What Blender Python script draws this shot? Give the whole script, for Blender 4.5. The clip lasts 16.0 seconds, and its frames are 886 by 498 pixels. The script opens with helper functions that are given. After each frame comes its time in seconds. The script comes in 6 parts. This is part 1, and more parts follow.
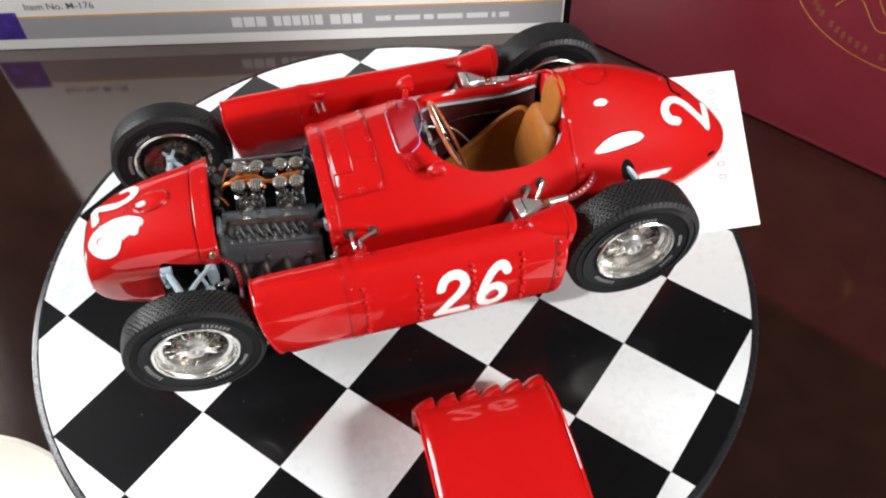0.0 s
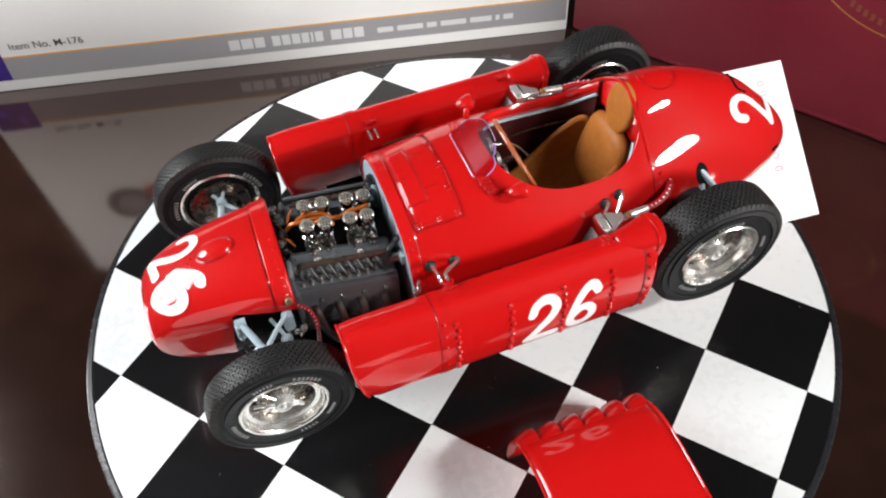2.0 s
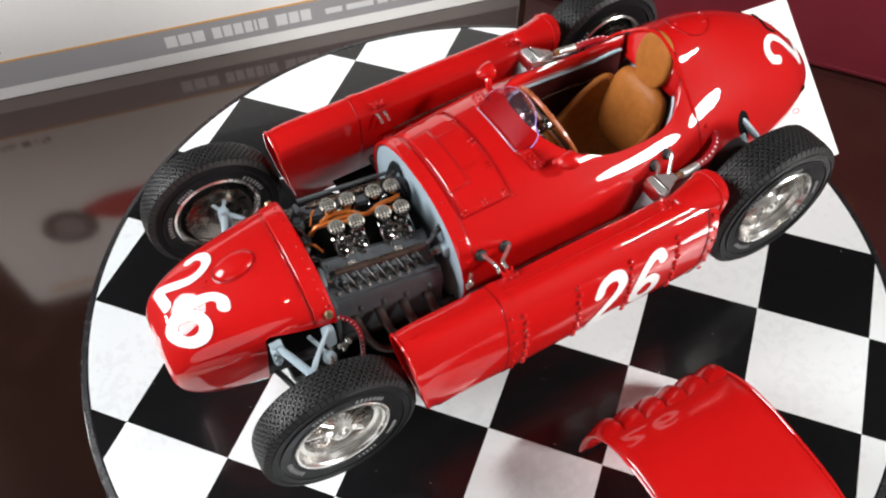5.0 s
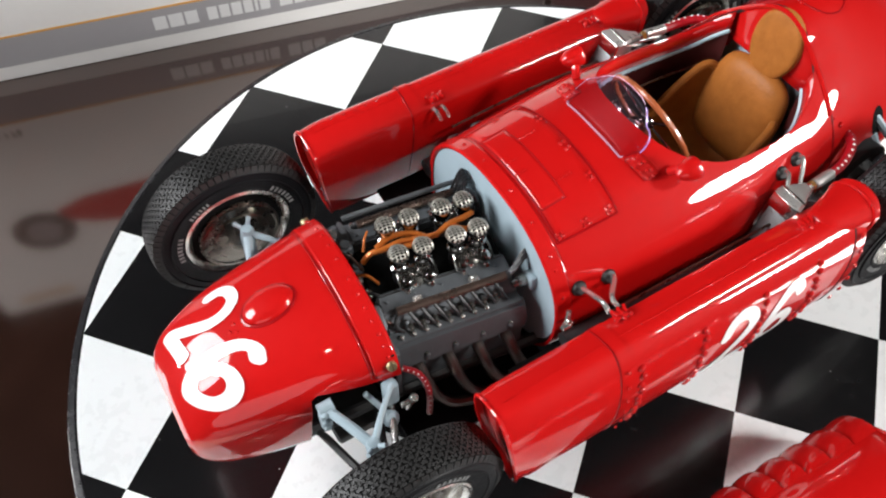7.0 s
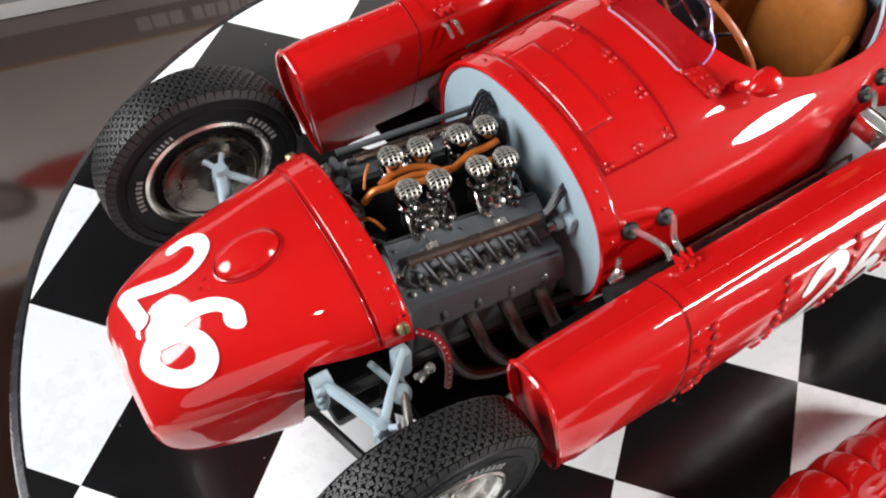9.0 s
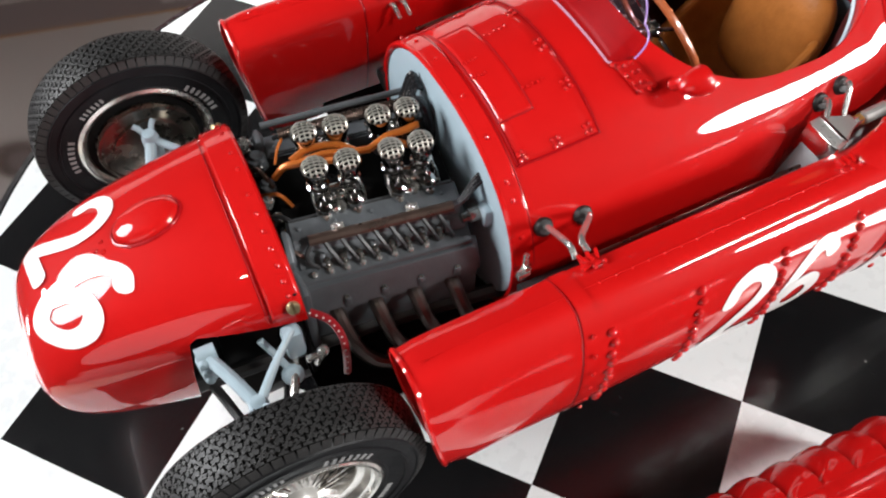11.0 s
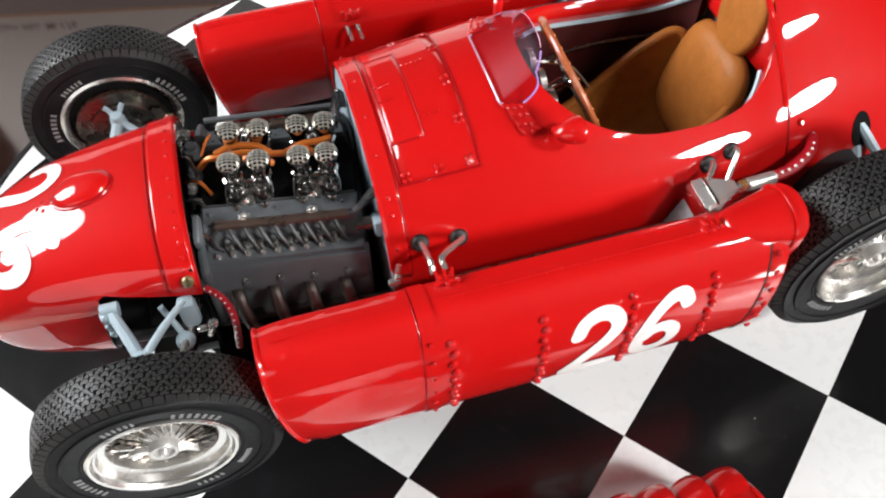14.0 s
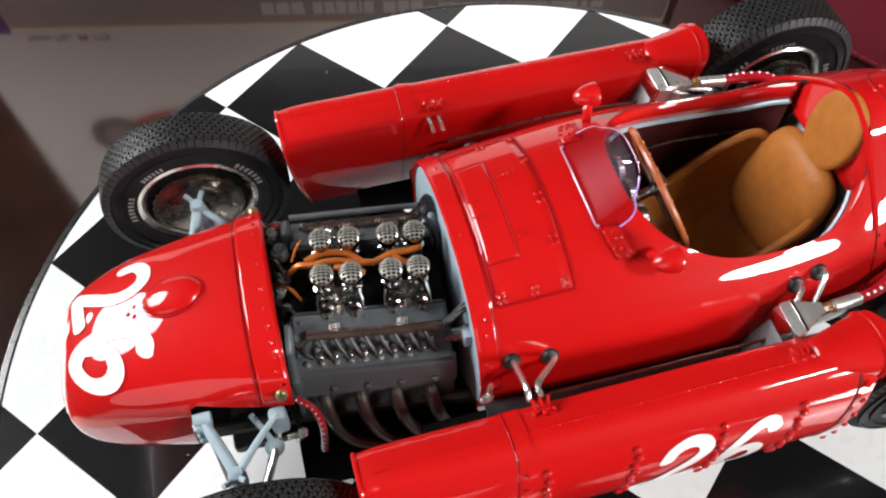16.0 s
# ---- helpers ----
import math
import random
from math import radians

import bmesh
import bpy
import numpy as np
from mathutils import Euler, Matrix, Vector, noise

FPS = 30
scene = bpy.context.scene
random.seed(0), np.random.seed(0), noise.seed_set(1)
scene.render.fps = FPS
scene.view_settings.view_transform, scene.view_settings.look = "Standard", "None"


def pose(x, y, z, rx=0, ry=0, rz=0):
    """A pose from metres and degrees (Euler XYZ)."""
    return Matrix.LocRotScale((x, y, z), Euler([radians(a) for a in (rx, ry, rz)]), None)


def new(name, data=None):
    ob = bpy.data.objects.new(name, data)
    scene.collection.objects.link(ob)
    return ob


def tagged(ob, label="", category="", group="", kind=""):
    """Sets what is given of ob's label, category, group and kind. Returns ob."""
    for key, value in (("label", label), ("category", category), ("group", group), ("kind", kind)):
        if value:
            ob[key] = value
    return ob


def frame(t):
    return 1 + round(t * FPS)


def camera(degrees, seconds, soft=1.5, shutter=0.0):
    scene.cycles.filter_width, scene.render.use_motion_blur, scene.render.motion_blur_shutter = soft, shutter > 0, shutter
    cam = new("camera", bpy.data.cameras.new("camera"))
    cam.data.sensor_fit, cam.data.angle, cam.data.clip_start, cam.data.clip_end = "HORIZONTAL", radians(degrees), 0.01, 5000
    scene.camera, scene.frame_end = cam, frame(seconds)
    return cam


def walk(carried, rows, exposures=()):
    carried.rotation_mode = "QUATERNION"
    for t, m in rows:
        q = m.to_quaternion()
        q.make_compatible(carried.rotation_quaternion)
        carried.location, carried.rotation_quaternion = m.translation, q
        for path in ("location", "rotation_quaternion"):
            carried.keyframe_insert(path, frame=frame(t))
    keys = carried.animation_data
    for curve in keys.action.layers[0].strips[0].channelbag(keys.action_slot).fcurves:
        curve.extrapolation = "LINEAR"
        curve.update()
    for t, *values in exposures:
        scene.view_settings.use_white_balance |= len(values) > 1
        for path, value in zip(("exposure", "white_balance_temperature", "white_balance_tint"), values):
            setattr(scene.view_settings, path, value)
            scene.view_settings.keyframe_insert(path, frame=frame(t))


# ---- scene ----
# A 1:18 model racing car on a chequered turntable. Lengths below are in millimetres; MM turns them into metres.
MM = 0.001
cam = camera(54.8, 16.0, soft=2.15)
PATH = [
    (0, -27.37, -173.58, 227.46, 38.652, 0.888, -15.203),
    (0.5, -30.57, -166.48, 218.32, 38.142, 1.353, -15.077),
    (1, -38.74, -157.11, 218.74, 38.014, 1.721, -16.376),
    (1.5, -50.04, -151.84, 220.72, 38.227, 1.802, -18.571),
    (2, -55.69, -150.62, 225.55, 38.230, 1.808, -20.991),
    (2.5, -64.01, -146.88, 228.69, 38.235, 1.968, -23.128),
    (3, -70.69, -142.68, 228.68, 38.047, 2.189, -25.038),
    (3.5, -76.88, -136.97, 226.83, 37.701, 2.150, -26.662),
    (3.7, -76.81, -135.91, 226.07, 37.564, 2.146, -27.213),
    (6, -84.57, -101.55, 190.93, 36.567, 0.396, -30.859),
    (6.5, -85.84, -89.63, 184.50, 36.320, 0.169, -30.911),
    (7, -83.67, -83.24, 180.53, 36.107, -0.098, -31.240),
    (7.5, -85.80, -81.87, 177.02, 36.007, -0.217, -31.786),
    (8, -85.43, -77.74, 165.09, 35.517, -0.308, -32.261),
    (8.5, -84.42, -71.02, 156.92, 35.185, -0.719, -32.595),
    (8.7, -83.70, -69.72, 154.48, 35.068, -0.757, -32.698),
    (10.8, -65.50, -78.43, 146.50, 34.855, 0.121, -27.380),
    (11, -61.67, -80.61, 147.77, 34.694, 0.127, -26.561),
    (11.5, -55.30, -90.03, 153.51, 34.310, 0.310, -24.441),
    (12, -49.21, -95.85, 154.49, 34.609, 0.319, -22.534),
    (12.5, -42.60, -98.52, 154.30, 34.661, 0.178, -20.295),
    (13, -37.38, -104.42, 157.09, 34.872, 0.054, -18.581),
    (13.5, -35.46, -105.11, 158.58, 35.220, 0.194, -17.062),
    (14, -34.00, -100.50, 159.14, 35.485, 0.467, -16.395),
    (14.5, -33.55, -98.43, 158.60, 35.615, 0.658, -16.271),
    (15, -38.04, -91.72, 158.84, 35.620, 0.500, -16.110),
    (15.5, -42.38, -84.65, 159.92, 35.020, 0.080, -15.720),
    (16, -44.44, -76.51, 173.94, 33.190, -0.820, -15.400),
]
walk(cam, [(t, pose(x * MM, y * MM, z * MM, rx, ry, rz)) for t, x, y, z, rx, ry, rz in PATH], [(0.0, -0.03), (3.5, -0.08), (6.0, -0.16), (8.5, -0.1), (12.0, -0.02), (14.0, 0.04), (16.0, -0.06)])

# ---- world and light ----
TABLE_Z = -55.0
world = bpy.data.worlds.new("room_air")
scene.world = world
world.use_nodes = True
world.node_tree.nodes["Background"].inputs[0].default_value = (0.9, 0.93, 1.0, 1)
world.node_tree.nodes["Background"].inputs[1].default_value = 0.25


def area_lamp(name, eye, target, w, h, watts, color):
    """A window, lamp or added fill as a glowing oval turned towards a target."""
    data = bpy.data.lights.new(name, "AREA")
    data.shape, data.size, data.size_y, data.energy, data.color = "ELLIPSE", w * MM, h * MM, watts, color
    ob = new(name, data)
    back = (Vector(eye) - Vector(target)).normalized()
    side = Vector((1, 0, 0)) if abs(back.x) < abs(back.z) + abs(back.y) else Vector((0, 1, 0))
    side = (side - back * side.dot(back)).normalized()
    m = Matrix((side, back.cross(side), back)).transposed().to_4x4()
    m.translation = Vector(eye) * MM
    ob.matrix_world = m
    return ob


# lamps of the room: two windows at different heights on the near side, one bright opening on the other side, a small
# far lamp, a warm ceiling lamp; besides them a wide added fill
area_lamp("high_window_light", (1060, -1005, 1370), (0, 0, 20), 400, 110, 27.0, (1.0, 0.99, 0.97))
area_lamp("window_light", (1372, -1523, 580), (0, 0, 30), 670, 440, 53.0, (1.0, 0.99, 0.98))
area_lamp("window_light", (-766, 390, 515), (-60, 0, 30), 560, 560, 17.5, (0.97, 0.98, 1.0))
# broad fill added to brighten the box and near sides; no known source
area_lamp("wide_window_light", (-1300, -1500, 430), (0, 0, 30), 1700, 1100, 7.0, (0.97, 0.98, 1.0))
area_lamp("small_lamp", (-790, 533, 170), (-85, 0, 40), 70, 70, 0.7, (0.95, 0.97, 1.0))
area_lamp("ceiling_lamp", (-540, -870, 1640), (0, 0, 20), 76, 76, 1.6, (1.0, 0.9, 0.74))

# ---- materials ----


def material(name, color, rough=0.5, metal=0.0, coat=0.0, vary=0.08, grain=400.0, bump=0.0, bump_scale=900.0, ior=1.5, transmission=0.0, spec=0.5, coat_ior=1.5):
    """A surface with tonal variation at two sizes, uneven gloss and a fine relief."""
    m = bpy.data.materials.new(name)
    m.use_nodes = True
    nt = m.node_tree
    b = nt.nodes["Principled BSDF"]
    b.inputs["Roughness"].default_value, b.inputs["Metallic"].default_value = rough, metal
    b.inputs["IOR"].default_value, b.inputs["Specular IOR Level"].default_value, b.inputs["Coat IOR"].default_value = ior, spec, coat_ior
    b.inputs["Coat Weight"].default_value, b.inputs["Coat Roughness"].default_value = coat, 0.03
    b.inputs["Transmission Weight"].default_value = transmission
    co = nt.nodes.new("ShaderNodeTexCoord")
    n1 = nt.nodes.new("ShaderNodeTexNoise")
    n1.inputs["Scale"].default_value, n1.inputs["Detail"].default_value = grain, 3
    n2 = nt.nodes.new("ShaderNodeTexNoise")
    n2.inputs["Scale"].default_value, n2.inputs["Detail"].default_value = grain * 0.09, 2
    nt.links.new(co.outputs["Object"], n1.inputs["Vector"])
    nt.links.new(co.outputs["Object"], n2.inputs["Vector"])
    add = nt.nodes.new("ShaderNodeMath")
    add.operation = "ADD"
    nt.links.new(n1.outputs["Fac"], add.inputs[0])
    nt.links.new(n2.outputs["Fac"], add.inputs[1])
    rng = nt.nodes.new("ShaderNodeMapRange")
    rng.inputs[1].default_value, rng.inputs[2].default_value = 0.6, 1.4
    rng.inputs[3].default_value, rng.inputs[4].default_value = 1 - vary, 1 + vary
    nt.links.new(add.outputs[0], rng.inputs[0])
    mix = nt.nodes.new("ShaderNodeVectorMath")
    mix.operation = "SCALE"
    mix.inputs[0].default_value = color
    nt.links.new(rng.outputs[0], mix.inputs["Scale"])
    nt.links.new(mix.outputs[0], b.inputs["Base Color"])
    rr = nt.nodes.new("ShaderNodeMapRange")
    rr.inputs[1].default_value, rr.inputs[2].default_value = 0.6, 1.4
    rr.inputs[3].default_value, rr.inputs[4].default_value = rough * 0.8, min(1.0, rough * 1.25)
    nt.links.new(add.outputs[0], rr.inputs[0])
    nt.links.new(rr.outputs[0], b.inputs["Roughness"])
    if bump:
        n3 = nt.nodes.new("ShaderNodeTexNoise")
        n3.inputs["Scale"].default_value, n3.inputs["Detail"].default_value = bump_scale, 3
        nt.links.new(co.outputs["Object"], n3.inputs["Vector"])
        bp = nt.nodes.new("ShaderNodeBump")
        bp.inputs["Strength"].default_value, bp.inputs["Distance"].default_value = bump, 0.0003
        nt.links.new(n3.outputs["Fac"], bp.inputs["Height"])
        nt.links.new(bp.outputs["Normal"], b.inputs["Normal"])
    return m


RED = material("red_gloss_paint", (0.47, 0.005, 0.0048), 0.5, coat=1.0, vary=0.04, spec=0.06)
RED_EDGE = material("red_paint_trim", (0.3, 0.004, 0.006), 0.4, coat=0.6, vary=0.05, spec=0.1)
DECAL = material("white_decal", (0.86, 0.85, 0.83), 0.3, coat=0.6, vary=0.02)
RUBBER = material("tyre_rubber", (0.016, 0.0155, 0.0155), 0.5, vary=0.25, spec=0.35, bump=0.3, bump_scale=2500)
SIDEWALL = material("sidewall_rubber", (0.008, 0.008, 0.009), 0.42, vary=0.25, spec=0.14, bump=0.15, bump_scale=2500)
SIDE_PRINT = material("worn_grey_print", (0.22, 0.22, 0.22), 0.6, vary=0.3, grain=900)
CHROME = material("chrome", (0.78, 0.77, 0.75), 0.12, metal=1.0, vary=0.05)
DARK_CHROME = material("smoked_chrome", (0.4, 0.39, 0.38), 0.1, metal=1.0, vary=0.1)
SMOKED = material("smoked_plated_metal", (0.3, 0.29, 0.27), 0.16, metal=0.9, vary=0.2)
DRUM = material("brown_tinted_chrome", (0.24, 0.21, 0.18), 0.27, metal=1.0, vary=0.15)
STEEL = material("polished_steel", (0.62, 0.6, 0.57), 0.22, metal=0.85, vary=0.12)
BLUEGREY = material("blue_grey_enamel", (0.32, 0.41, 0.46), 0.42, vary=0.08)
CASTING = material("grey_casting", (0.105, 0.115, 0.125), 0.45, metal=0.35, vary=0.15, bump=0.25)
DARK = material("dark_metal", (0.02, 0.02, 0.021), 0.45, vary=0.2)
EXHAUST = material("dark_exhaust_steel", (0.1, 0.082, 0.075), 0.35, metal=0.8, vary=0.25)
PIPE = material("heat_stained_pipe", (0.2, 0.14, 0.115), 0.28, metal=0.9, vary=0.25)
ALLOY = material("polished_alloy", (0.7, 0.68, 0.65), 0.24, metal=0.92, vary=0.12)
NICKEL = material("satin_nickel", (0.5, 0.49, 0.47), 0.3, metal=0.55, vary=0.1)
COPPER = material("copper_line", (0.46, 0.125, 0.02), 0.3, metal=0.3, vary=0.15)
LEATHER = material("tan_leather", (0.35, 0.122, 0.026), 0.4, vary=0.2, grain=420, bump=0.3, bump_scale=1500, spec=0.12)
WOOD = material("varnished_wood", (0.34, 0.09, 0.03), 0.3, coat=0.7, vary=0.3, grain=700)
RIBBON = material("grey_radiator_core", (0.16, 0.165, 0.17), 0.5, metal=0.6, vary=0.2)
BLACK_PRINT = material("black_vinyl", (0.006, 0.006, 0.0066), 0.22, coat=0.15, vary=0.1)
WHITE_PRINT = material("white_vinyl", (0.85, 0.885, 0.89), 0.28, coat=0.4, vary=0.01)
RIM_PLASTIC = material("black_plastic", (0.015, 0.015, 0.017), 0.25, vary=0.1)
TABLE = material("dark_lacquered_wood", (0.02, 0.008, 0.0055), 0.10, coat=1.0, vary=0.35, grain=60, ior=1.75, coat_ior=1.62)
TABLE.node_tree.nodes["Principled BSDF"].inputs["Specular Tint"].default_value = (1.0, 0.86, 0.8, 1.0)
TABLE.node_tree.nodes["Principled BSDF"].inputs["Coat Roughness"].default_value = 0.09
# near-black that stands in for the shade inside gaps, holes and recesses
VOID = material("shade_black", (0.004, 0.004, 0.004), 0.9, vary=0.2, spec=0.1)
CARD = material("white_card", (0.82, 0.81, 0.79), 0.6, vary=0.02)
GREY_PRINT = material("grey_print", (0.3, 0.29, 0.3), 0.5, vary=0.03)
ORANGE_PRINT = material("orange_print", (0.62, 0.3, 0.05), 0.5, vary=0.03)
RED_PRINT = material("red_print", (0.45, 0.02, 0.02), 0.6, vary=0.05)
PALE_PRINT = material("pale_grey_print", (0.62, 0.62, 0.62), 0.5, vary=0.03)
DARK_PRINT = material("dark_grey_print", (0.1, 0.1, 0.1), 0.5, vary=0.05)
PINK_PRINT = material("pink_ink", (0.72, 0.22, 0.32), 0.6, vary=0.1)
VIOLET = material("violet_hologram_foil", (0.1, 0.05, 0.4), 0.25, metal=0.6, vary=0.4, grain=120)
BURGUNDY = material("burgundy_leatherette", (0.18, 0.014, 0.025), 0.4, vary=0.1, grain=300, bump=0.35, bump_scale=2200)
THREAD = material("burgundy_thread", (0.23, 0.022, 0.04), 0.6, vary=0.1)
BRASS = material("dull_brass", (0.36, 0.3, 0.17), 0.35, metal=0.8, vary=0.2)
GAUZE = material("pale_brass", (0.58, 0.56, 0.5), 0.28, metal=0.75, vary=0.12)
MAROON = material("dark_red_lining", (0.05, 0.006, 0.006), 0.5, vary=0.2)
EMBOSS = material("worn_gold_emboss", (0.26, 0.075, 0.045), 0.35, metal=0.3, vary=0.3)
GOLD = material("gold_foil", (0.5, 0.25, 0.06), 0.35, metal=0.6, vary=0.15)
VIOLET_EDGE = material("violet_acrylic_edge", (0.34, 0.22, 0.5), 0.15, coat=0.6, vary=0.05)
PINK_EDGE = material("pink_acrylic_edge", (0.5, 0.26, 0.34), 0.15, coat=0.6, vary=0.05)
CREAM = material("cream_ceramic", (0.85, 0.8, 0.7), 0.3, coat=0.5, vary=0.02)
RED_HOSE = material("red_hose", (0.36, 0.006, 0.014), 0.3, coat=0.6, vary=0.06)
WALL = material("room_plaster", (0.05, 0.045, 0.042), 0.8, vary=0.05, grain=8)
FLOORM = material("room_floor_boards", (0.1, 0.065, 0.045), 0.5, vary=0.2, grain=20)
GLASS = bpy.data.materials.new("clear_acrylic")
GLASS.use_nodes = True
_nt = GLASS.node_tree
_nt.nodes.remove(_nt.nodes["Principled BSDF"])
_clear, _gloss, _mix = _nt.nodes.new("ShaderNodeBsdfTransparent"), _nt.nodes.new("ShaderNodeBsdfGlossy"), _nt.nodes.new("ShaderNodeMixShader")
_clear.inputs["Color"].default_value = (0.82, 0.7, 0.8, 1)
_gloss.inputs["Color"].default_value = (0.95, 0.9, 1.0, 1)
_gloss.inputs["Roughness"].default_value = 0.35
_mix.inputs[0].default_value = 0.005
_nt.links.new(_clear.outputs[0], _mix.inputs[1])
_nt.links.new(_gloss.outputs[0], _mix.inputs[2])
_nt.links.new(_mix.outputs[0], _nt.nodes["Material Output"].inputs["Surface"])

# ---- helpers for building ----


def thing(name, x, y, z, label, category, group="", rz=0.0, kind=""):
    """An empty at a thing's base, in millimetres."""
    ob = new(name)
    ob.matrix_world = pose(x * MM, y * MM, z * MM, 0, 0, rz)
    ob.empty_display_size = 0.005
    return tagged(ob, label, category, group, kind)


def to_mesh(name, bm, mat, smooth=35):
    me = bpy.data.meshes.new(name)
    bmesh.ops.scale(bm, vec=(MM, MM, MM), verts=bm.verts)
    bmesh.ops.recalc_face_normals(bm, faces=bm.faces)
    bm.to_mesh(me)
    bm.free()
    me.materials.append(mat)
    if smooth:
        me.shade_smooth()
        me.set_sharp_from_angle(angle=radians(smooth))
    return me


def part(name, bm, mat, parent=None, label="", smooth=35, at=None):
    """One mesh object under a thing or a part; bm in the parent's millimetres."""
    ob = new(name, to_mesh(name, bm, mat, smooth))
    if parent:
        ob.parent = parent
    if at is not None:
        ob.matrix_local = at
    return tagged(ob, label)


def share(name, mesh, parent, m, label=""):
    ob = new(name, mesh)
    ob.parent = parent
    ob.matrix_local = m
    return tagged(ob, label)


def grid_bm(rows, close_u=False, close_v=False, cap=False, bm=None):
    """A surface through rows of points."""
    bm = bm or bmesh.new()
    vs = [[bm.verts.new(p) for p in row] for row in rows]
    nu, nv = len(vs), len(vs[0])
    for i in range(nu if close_u else nu - 1):
        for j in range(nv if close_v else nv - 1):
            a, b, c, d = vs[i][j], vs[(i + 1) % nu][j], vs[(i + 1) % nu][(j + 1) % nv], vs[i][(j + 1) % nv]
            bm.faces.new((a, b, c, d))
    if cap:
        bm.faces.new(vs[0][::-1])
        bm.faces.new(vs[-1])
    return bm


def frames_along(pts):
    pts = [Vector(p) for p in pts]
    out, up = [], None
    for i, p in enumerate(pts):
        t = (pts[min(i + 1, len(pts) - 1)] - pts[max(i - 1, 0)]).normalized()
        if up is None:
            up = t.orthogonal().normalized()
        up = (up - t * up.dot(t)).normalized()
        out.append((p, up, t.cross(up)))
    return out


def smooth_path(pts, n=6):
    """A Catmull-Rom curve through points."""
    P = [Vector(p) for p in pts]
    P = [P[0] * 2 - P[1]] + P + [P[-1] * 2 - P[-2]]
    out = []
    for i in range(1, len(P) - 2):
        a, b, c, d = P[i - 1 : i + 3]
        for k in range(n):
            t = k / n
            out.append(0.5 * (2 * b + (c - a) * t + (2 * a - 5 * b + 4 * c - d) * t * t + (3 * b - a - 3 * c + d) * t**3))
    return out + [P[-2]]


def tube(pts, r, n=8, bm=None, curve=True, closed=False):
    if curve:
        pts = smooth_path(pts)
    rad = r if callable(r) else (lambda s: r)
    fr = frames_along(pts)
    rows = []
    for i, (p, a, b) in enumerate(fr):
        k = rad(i / max(1, len(fr) - 1))
        rows.append([p + (a * math.cos(2 * math.pi * j / n) + b * math.sin(2 * math.pi * j / n)) * k for j in range(n)])
    return grid_bm(rows, close_v=True, cap=not closed, bm=bm)


def lathe(profile, n=48, axis="y", bm=None, closed=False):
    """Turns (radius, along) points round the y, z or x axis."""
    rows = []
    for r, h in profile:
        row = []
        for j in range(n):
            c, s = r * math.cos(2 * math.pi * j / n), r * math.sin(2 * math.pi * j / n)
            row.append({"y": (c, h, s), "z": (c, s, h), "x": (h, c, s)}[axis])
        rows.append(row)
    return grid_bm(rows, close_v=True, close_u=closed, cap=not closed, bm=bm)


def box(cx, cy, cz, sx, sy, sz, bevel=0.0, bm=None, m=None):
    own = bmesh.new()
    bmesh.ops.create_cube(own, size=1)
    bmesh.ops.scale(own, vec=(sx, sy, sz), verts=own.verts)
    if bevel:
        bmesh.ops.bevel(own, geom=own.edges[:], offset=bevel, segments=2, affect="EDGES", profile=0.5)
    if m is not None:
        bmesh.ops.transform(own, matrix=m, verts=own.verts)
    bmesh.ops.translate(own, vec=(cx, cy, cz), verts=own.verts)
    return merge(bm, own)


def merge(bm, own):
    if bm is None:
        return own
    tmp = bpy.data.meshes.new("tmp")
    own.to_mesh(tmp)
    own.free()
    bm.from_mesh(tmp)
    bpy.data.meshes.remove(tmp)
    return bm


def dome(x, y, z, r, normal=(0, 0, 1), bm=None, n=8, h=0.8):
    """A rivet head."""
    own = bmesh.new()
    q = Vector(normal).to_track_quat("Z", "Y").to_matrix()
    rows = []
    for k in range(3):
        a = k * math.pi / 6
        rows.append([Vector((x, y, z)) + q @ Vector((r * math.cos(a) * math.cos(2 * math.pi * j / n), r * math.cos(a) * math.sin(2 * math.pi * j / n), r * h * math.sin(a))) for j in range(n)])
    grid_bm(rows, close_v=True, bm=own)
    top = [v for v in own.verts][-n:]
    own.faces.new(top)
    return merge(bm, own)


def lerp_table(tab, x):
    """Smoothly reads a table of (x, values...)."""
    xs = [r[0] for r in tab]
    return [float(np.interp(x, xs, [r[k] for r in tab])) for k in range(1, len(tab[0]))]


def smooth_table(tab, n=8):
    pts = []
    cols = len(tab[0])
    T = [tuple(2 * a - b for a, b in zip(tab[0], tab[1]))] + list(tab) + [tuple(2 * a - b for a, b in zip(tab[-1], tab[-2]))]
    for i in range(1, len(T) - 2):
        for k in range(n):
            t = k / n
            pts.append(tuple(0.5 * (2 * T[i][c] + (T[i + 1][c] - T[i - 1][c]) * t + (2 * T[i - 1][c] - 5 * T[i][c] + 4 * T[i + 1][c] - T[i + 2][c]) * t * t + (3 * T[i][c] - T[i - 1][c] - 3 * T[i + 1][c] + T[i + 2][c]) * t**3) for c in range(cols)))
    return pts + [tuple(tab[-1])]


def ring(half, top, mid, low, n_top, n_low, steps):
    """A section: upper and lower half-superellipses that meet at height mid."""
    out = []
    for j in range(steps):
        a = 2 * math.pi * j / steps
        c, s = math.cos(a), math.sin(a)
        e = n_top if s >= 0 else n_low
        y = half * math.copysign(abs(c) ** (2 / e), c)
        z = mid + ((top - mid) if s >= 0 else (mid - low)) * math.copysign(abs(s) ** (2 / e), s)
        out.append((y, z))
    return out


